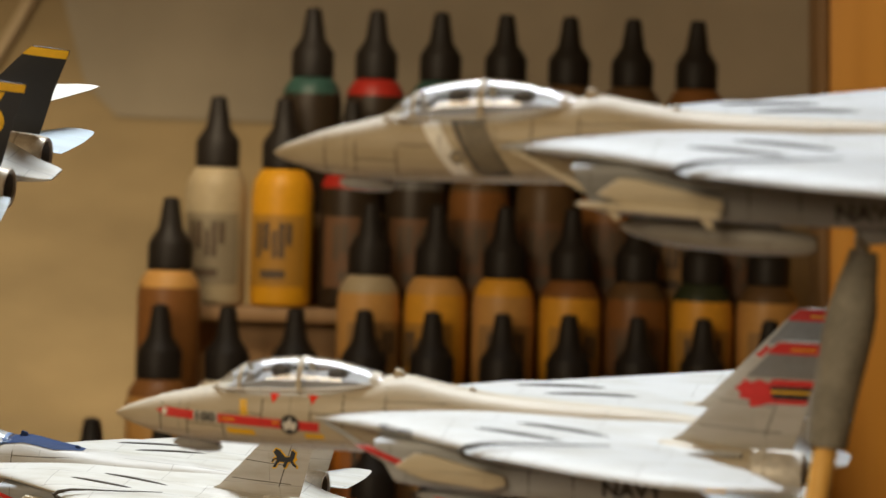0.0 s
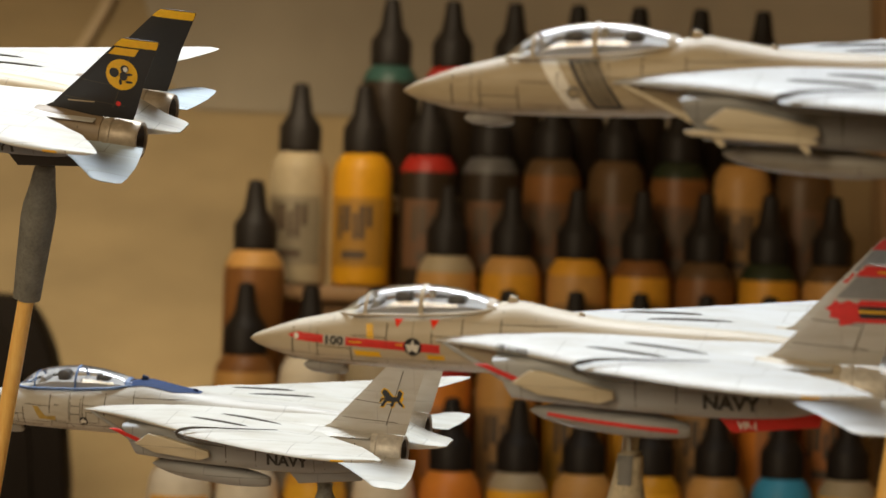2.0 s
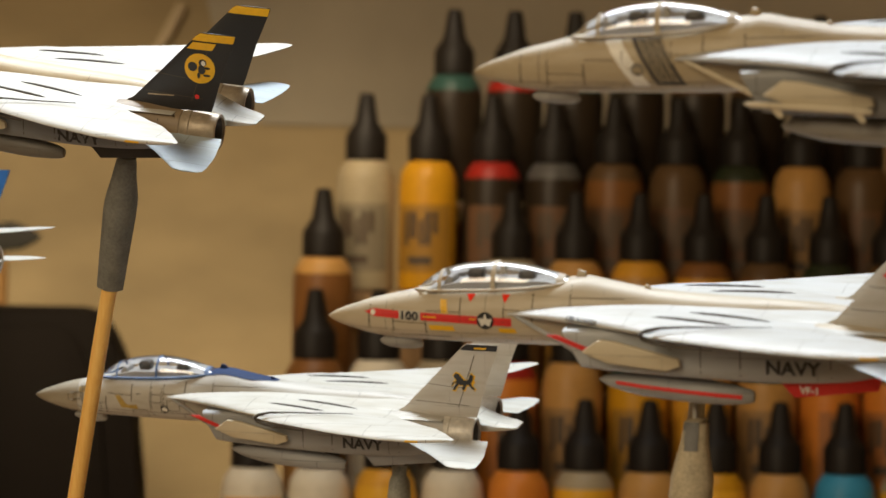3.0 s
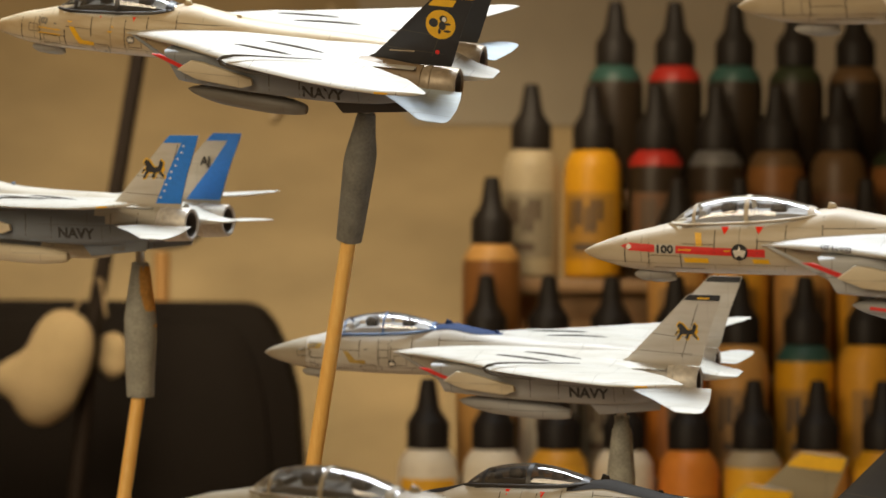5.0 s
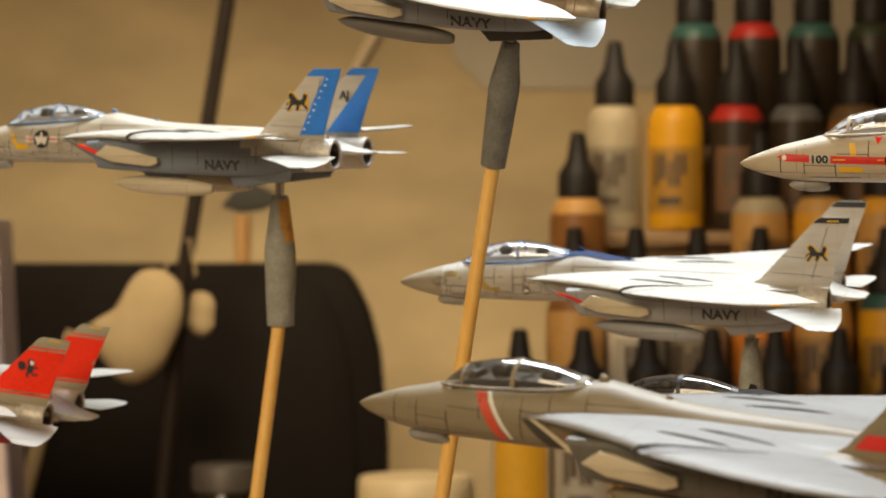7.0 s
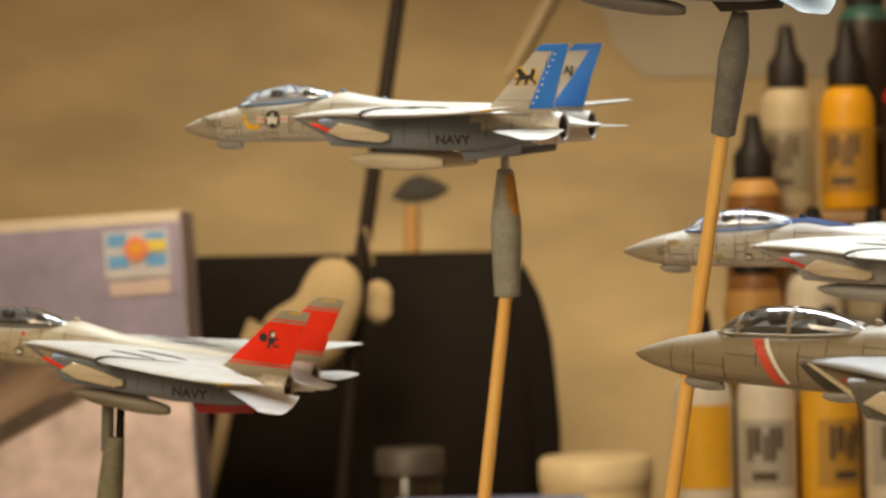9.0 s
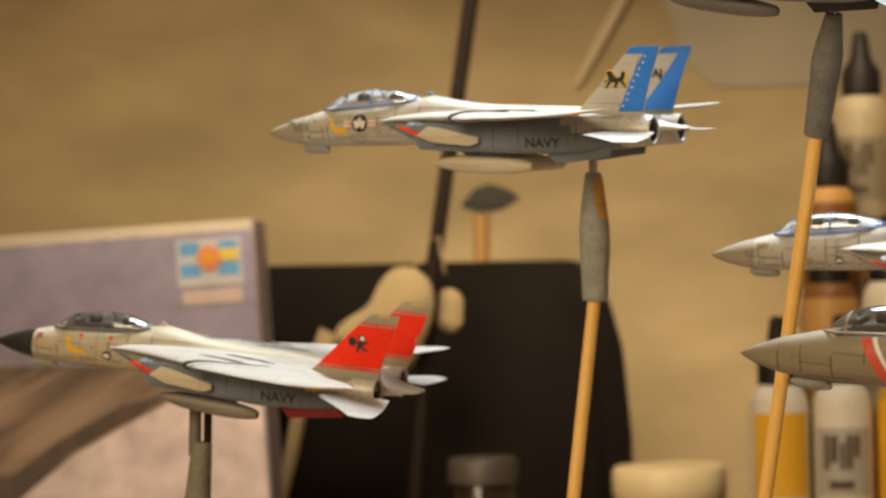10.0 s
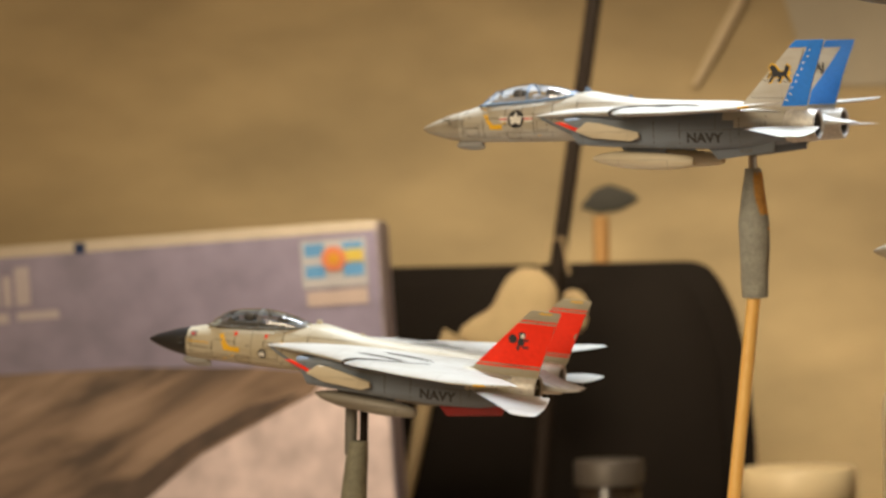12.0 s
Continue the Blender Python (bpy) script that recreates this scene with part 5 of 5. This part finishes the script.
part("ear_loop", tube("ear_loop", [(0.010, 0.004, 0.026), (0.016, 0.004, 0.040), (0.022, 0.006, 0.042), (0.025, 0.006, 0.024)], [0.0006] * 4, CLOTH, 8), pouch)
part("side_flap", lump("side_flap", [((0, 0, 0.003), 0.0075), ((0, 0, -0.005), 0.0070)], CLOTH), pouch).matrix_local = pose(0.026, 0.022, 0.006)

part("strap", tube("strap", [(-0.030, -0.001, -0.004), (-0.0375, -0.002, -0.018), (-0.0459, -0.003, -0.038), (-0.052, -0.003, -0.065), (-0.058, -0.002, -0.087), (-0.069, 0.0, -0.1305)], [0.0070, 0.0050, 0.0040, 0.0036, 0.0033, 0.0033], CLOTH, 10), pouch)

# short stick with a dark putty head behind the case
holder = tagged(new("clip_holder"), "short orange stick with a dark grey putty head", "stick")
holder.location = (-0.1265, 1.53, TZ)
part("stick", tube("stick", [(0, 0, 0), (0.0015, 0, 0.185)], [0.0042, 0.0042], wood("amber_stick_wood", (0.40, 0.22, 0.07), (0.30, 0.15, 0.04), 200.0), 12), holder)
part("head", prism("head", [(-0.0165, -0.004), (-0.006, -0.0075), (0.006, -0.006), (0.0165, 0.0), (0.010, 0.005), (0.0, 0.0085), (-0.008, 0.006)], -0.006, 0.006, plain("dark_putty", (0.032, 0.030, 0.024), 0.85), 0.002), holder, "dark grey putty head").matrix_local = pose(0.0065, 0, 0.1935)

# kit box with printed front, leaning
kit = tagged(new("kit_box"), "lavender model kit box with printed artwork, standing upright", "box")
kit.matrix_world = Matrix.Translation((-0.2245, 1.32, -0.0070)) @ Matrix.Rotation(radians(-2.7), 4, "Y")
BOXTOP = plain("cream_card", (0.48, 0.41, 0.32), 0.7)
LAV = plain("lavender_print", (0.235, 0.205, 0.295), 0.45, 0.0, 0.34, 60.0, 0.0, coarse=12.0)
DUSK = plain("dusky_pink_print", (0.74, 0.61, 0.60), 0.45, 0.0, 0.32, 90.0, 0.0, coarse=22.0)
UMBER = plain("umber_print", (0.085, 0.052, 0.035), 0.5, 0.0, 0.5, 100.0, 0.0, coarse=30.0)


def streaked(name, dark, mid, light, slope):
    """Printed landscape: slanting brush-like streaks of three tones."""
    m, nt, b = nodes_of(name)
    tc = nt.nodes.new("ShaderNodeTexCoord").outputs["Object"]
    turn, flow = node(nt, "ShaderNodeMapping"), node(nt, "ShaderNodeMapping")
    turn.inputs["Rotation"].default_value = (0.0, radians(slope), 0.0)
    flow.inputs["Scale"].default_value = (1.0, 1.0, 5.5)
    nt.links.new(tc, turn.inputs[0])
    nt.links.new(turn.outputs[0], flow.inputs[0])
    n1 = node(nt, "ShaderNodeTexNoise", Scale=13.0, Detail=4.0, Distortion=0.5)
    nt.links.new(flow.outputs[0], n1.inputs["Vector"])
    low, high = nt.nodes.new("ShaderNodeMapRange"), nt.nodes.new("ShaderNodeMapRange")
    low.inputs["From Min"].default_value, low.inputs["From Max"].default_value = 0.36, 0.48
    high.inputs["From Min"].default_value, high.inputs["From Max"].default_value = 0.50, 0.66
    for r in (low, high):
        nt.links.new(n1.outputs["Fac"], r.inputs["Value"])
    nt.links.new(mix_colour(nt, high.outputs[0], mix_colour(nt, low.outputs[0], dark, mid), light), b.inputs["Base Color"])
    b.inputs["Roughness"].default_value = 0.45
    return m


EARTH = streaked("brown_print", (0.075, 0.045, 0.027), (0.20, 0.128, 0.080), (0.35, 0.24, 0.165), 24)
part("printed_side", box_mesh("printed_side", (0.0006, 0.0490, 0.162), plain("side_lavender_print", (0.36, 0.31, 0.37), 0.5, 0.0, 0.25, 60.0, 0.0, coarse=12.0), 0.0, centre=(0.0004, 0.0252, -0.0826)), kit, "dusky printed side")
part("carton", box_mesh("carton", (0.36, 0.05, 0.165), BOXTOP, 0.0012, centre=(-0.18, 0.0252, -0.0826)), kit)


def printed(name, outline, mat, depth, label=""):
    return part(name, prism(name, outline, -depth, -depth + 0.0002, mat), kit, label)


printed("printed_sky", [(-0.357, -0.0062), (-0.0003, -0.0050), (-0.0003, -0.162), (-0.357, -0.162)], LAV, 0.0004, "lavender printed sky")
printed("printed_ground", [(-0.357, -0.100), (-0.22, -0.090), (-0.150, -0.078), (-0.090, -0.075), (-0.045, -0.073), (-0.0003, -0.076), (-0.0003, -0.162), (-0.357, -0.162)], DUSK, 0.0008, "pinkish printed ground")
printed("printed_shape", [(-0.357, -0.058), (-0.20, -0.060), (-0.12, -0.061), (-0.06, -0.065), (-0.026, -0.070), (-0.035, -0.079), (-0.060, -0.090), (-0.090, -0.104), (-0.115, -0.122), (-0.135, -0.140), (-0.155, -0.160), (-0.357, -0.162)], EARTH, 0.0012, "brown printed shape")
printed("printed_shape", [(-0.040, -0.078), (-0.060, -0.089), (-0.092, -0.103), (-0.117, -0.122), (-0.137, -0.141), (-0.150, -0.141), (-0.128, -0.118), (-0.098, -0.098), (-0.066, -0.083)], UMBER, 0.0016)
printed("printed_notch", [(-0.1425, -0.0010), (-0.1375, -0.0010), (-0.1375, -0.0060), (-0.1425, -0.0060)], NAVY_BLUE, 0.0008)
printed("badge", [(-0.0360, -0.0080), (-0.0055, -0.0080), (-0.0055, -0.0300), (-0.0360, -0.0300)], plain("badge_grey", (0.46, 0.45, 0.47), 0.5), 0.0012, "square printed badge")
BADGE = plain("badge_blue", (0.10, 0.30, 0.58), 0.5)
for bx in (-0.0345, -0.0165):
    for bz in (-0.0095, -0.0195):
        printed("badge_patch", [(bx, bz), (bx + 0.0095, bz), (bx + 0.0095, bz - 0.0060), (bx, bz - 0.0060)], BADGE, 0.0016)
printed("badge_patch", [(-0.0260, -0.0130), (-0.0070, -0.0130), (-0.0070, -0.0185), (-0.0260, -0.0185)], plain("badge_yellow", (0.62, 0.48, 0.07), 0.5), 0.0020)
printed("badge_disc", [(-0.0208 + 0.0058 * math.cos(a * math.pi / 8), -0.0170 + 0.0058 * math.sin(a * math.pi / 8)) for a in range(16)], plain("badge_orange", (0.66, 0.20, 0.09), 0.5), 0.0024)
printed("badge_disc", [(-0.0208 + 0.0028 * math.cos(a * math.pi / 8), -0.0170 + 0.0028 * math.sin(a * math.pi / 8)) for a in range(16)], INK["amber"], 0.0028)
printed("badge_label", [(-0.0345, -0.0318), (-0.0060, -0.0312), (-0.0060, -0.0385), (-0.0345, -0.0385)], plain("salmon_print", (0.50, 0.40, 0.36), 0.5), 0.0012)
TITLE = plain("title_print", (0.44, 0.38, 0.40), 0.5)
for a, b, z0, z1 in ((-0.178, -0.172, -0.020, -0.038), (-0.170, -0.166, -0.024, -0.038), (-0.164, -0.157, -0.020, -0.038), (-0.200, -0.181, -0.022, -0.038), (-0.178, -0.168, -0.041, -0.046), (-0.164, -0.144, -0.041, -0.045)):
    printed("title_bar", [(a - 0.008, z0 + 0.0095), (b - 0.008, z0 + 0.0095), (b - 0.008, z1 + 0.0095), (a - 0.008, z1 + 0.0095)], TITLE, 0.0008, "pale printed title bar")

# small jar, cream tub and pale blue booklets on the table
jar = tagged(new("glass_jar"), "small dark glass jar with a grey metal lid", "jar")
jar.location = (-0.1193, 1.335, TZ)
part("jar_body", lathe("jar_body", [(0.0140, 0.0002), (0.0158, 0.002), (0.0160, 0.034), (0.0145, 0.053), (0.0135, 0.0565)], plain("dark_glass", (0.03, 0.022, 0.015), 0.15), 26), jar)
part("lid", lathe("lid", [(0.0145, 0.0560), (0.0163, 0.0565), (0.0165, 0.0665), (0.0155, 0.0682), (0.004, 0.0685)], plain("lid_metal", (0.10, 0.085, 0.07), 0.5, 0.3), 26), jar)
tub = tagged(new("plastic_tub"), "round cream plastic tub with a lid", "tub")
tub.location = (-0.0318, 1.335, TZ)
part("tub_body", lathe("tub_body", [(0.0235, 0.0002), (0.0250, 0.002), (0.0262, 0.049)], plain("cream_plastic", (0.88, 0.70, 0.38), 0.4), 30), tub)
part("lid", lathe("lid", [(0.0266, 0.0492), (0.0270, 0.051), (0.0270, 0.0605), (0.0255, 0.0628), (0.005, 0.0632)], plain("cream_lid", (0.90, 0.72, 0.42), 0.4), 30), tub)
book = tagged(new("booklet_stack"), "stack of pale blue booklets lying on the table", "booklet")
book.matrix_world = pose(-0.0785, 1.19, TZ, 0, 0, 3)
for k in range(4):
    part("booklet", box_mesh("booklet", (0.085 - 0.001 * k, 0.060, 0.0135), plain("pale_blue_card", (0.30, 0.33, 0.46), 0.5), 0.0008, centre=(0.0006 * (k % 2), 0, 0.0070 + 0.0138 * k)), book)

# pale cord on the wall
cord = tagged(new("hanging_cord"), "pale cord hanging slantwise down the wall", "cord")
cord.location = (-0.06, 1.6165, 0.1)
part("cord", tube("cord", [(0.0215, 0, 0.030), (0.0136, 0, 0.0144), (0.001, 0, -0.008), (-0.0126, 0, -0.032)], [0.0032, 0.0034, 0.0033, 0.002], plain("cord_cream", (0.56, 0.45, 0.29), 0.8), 10), cord)
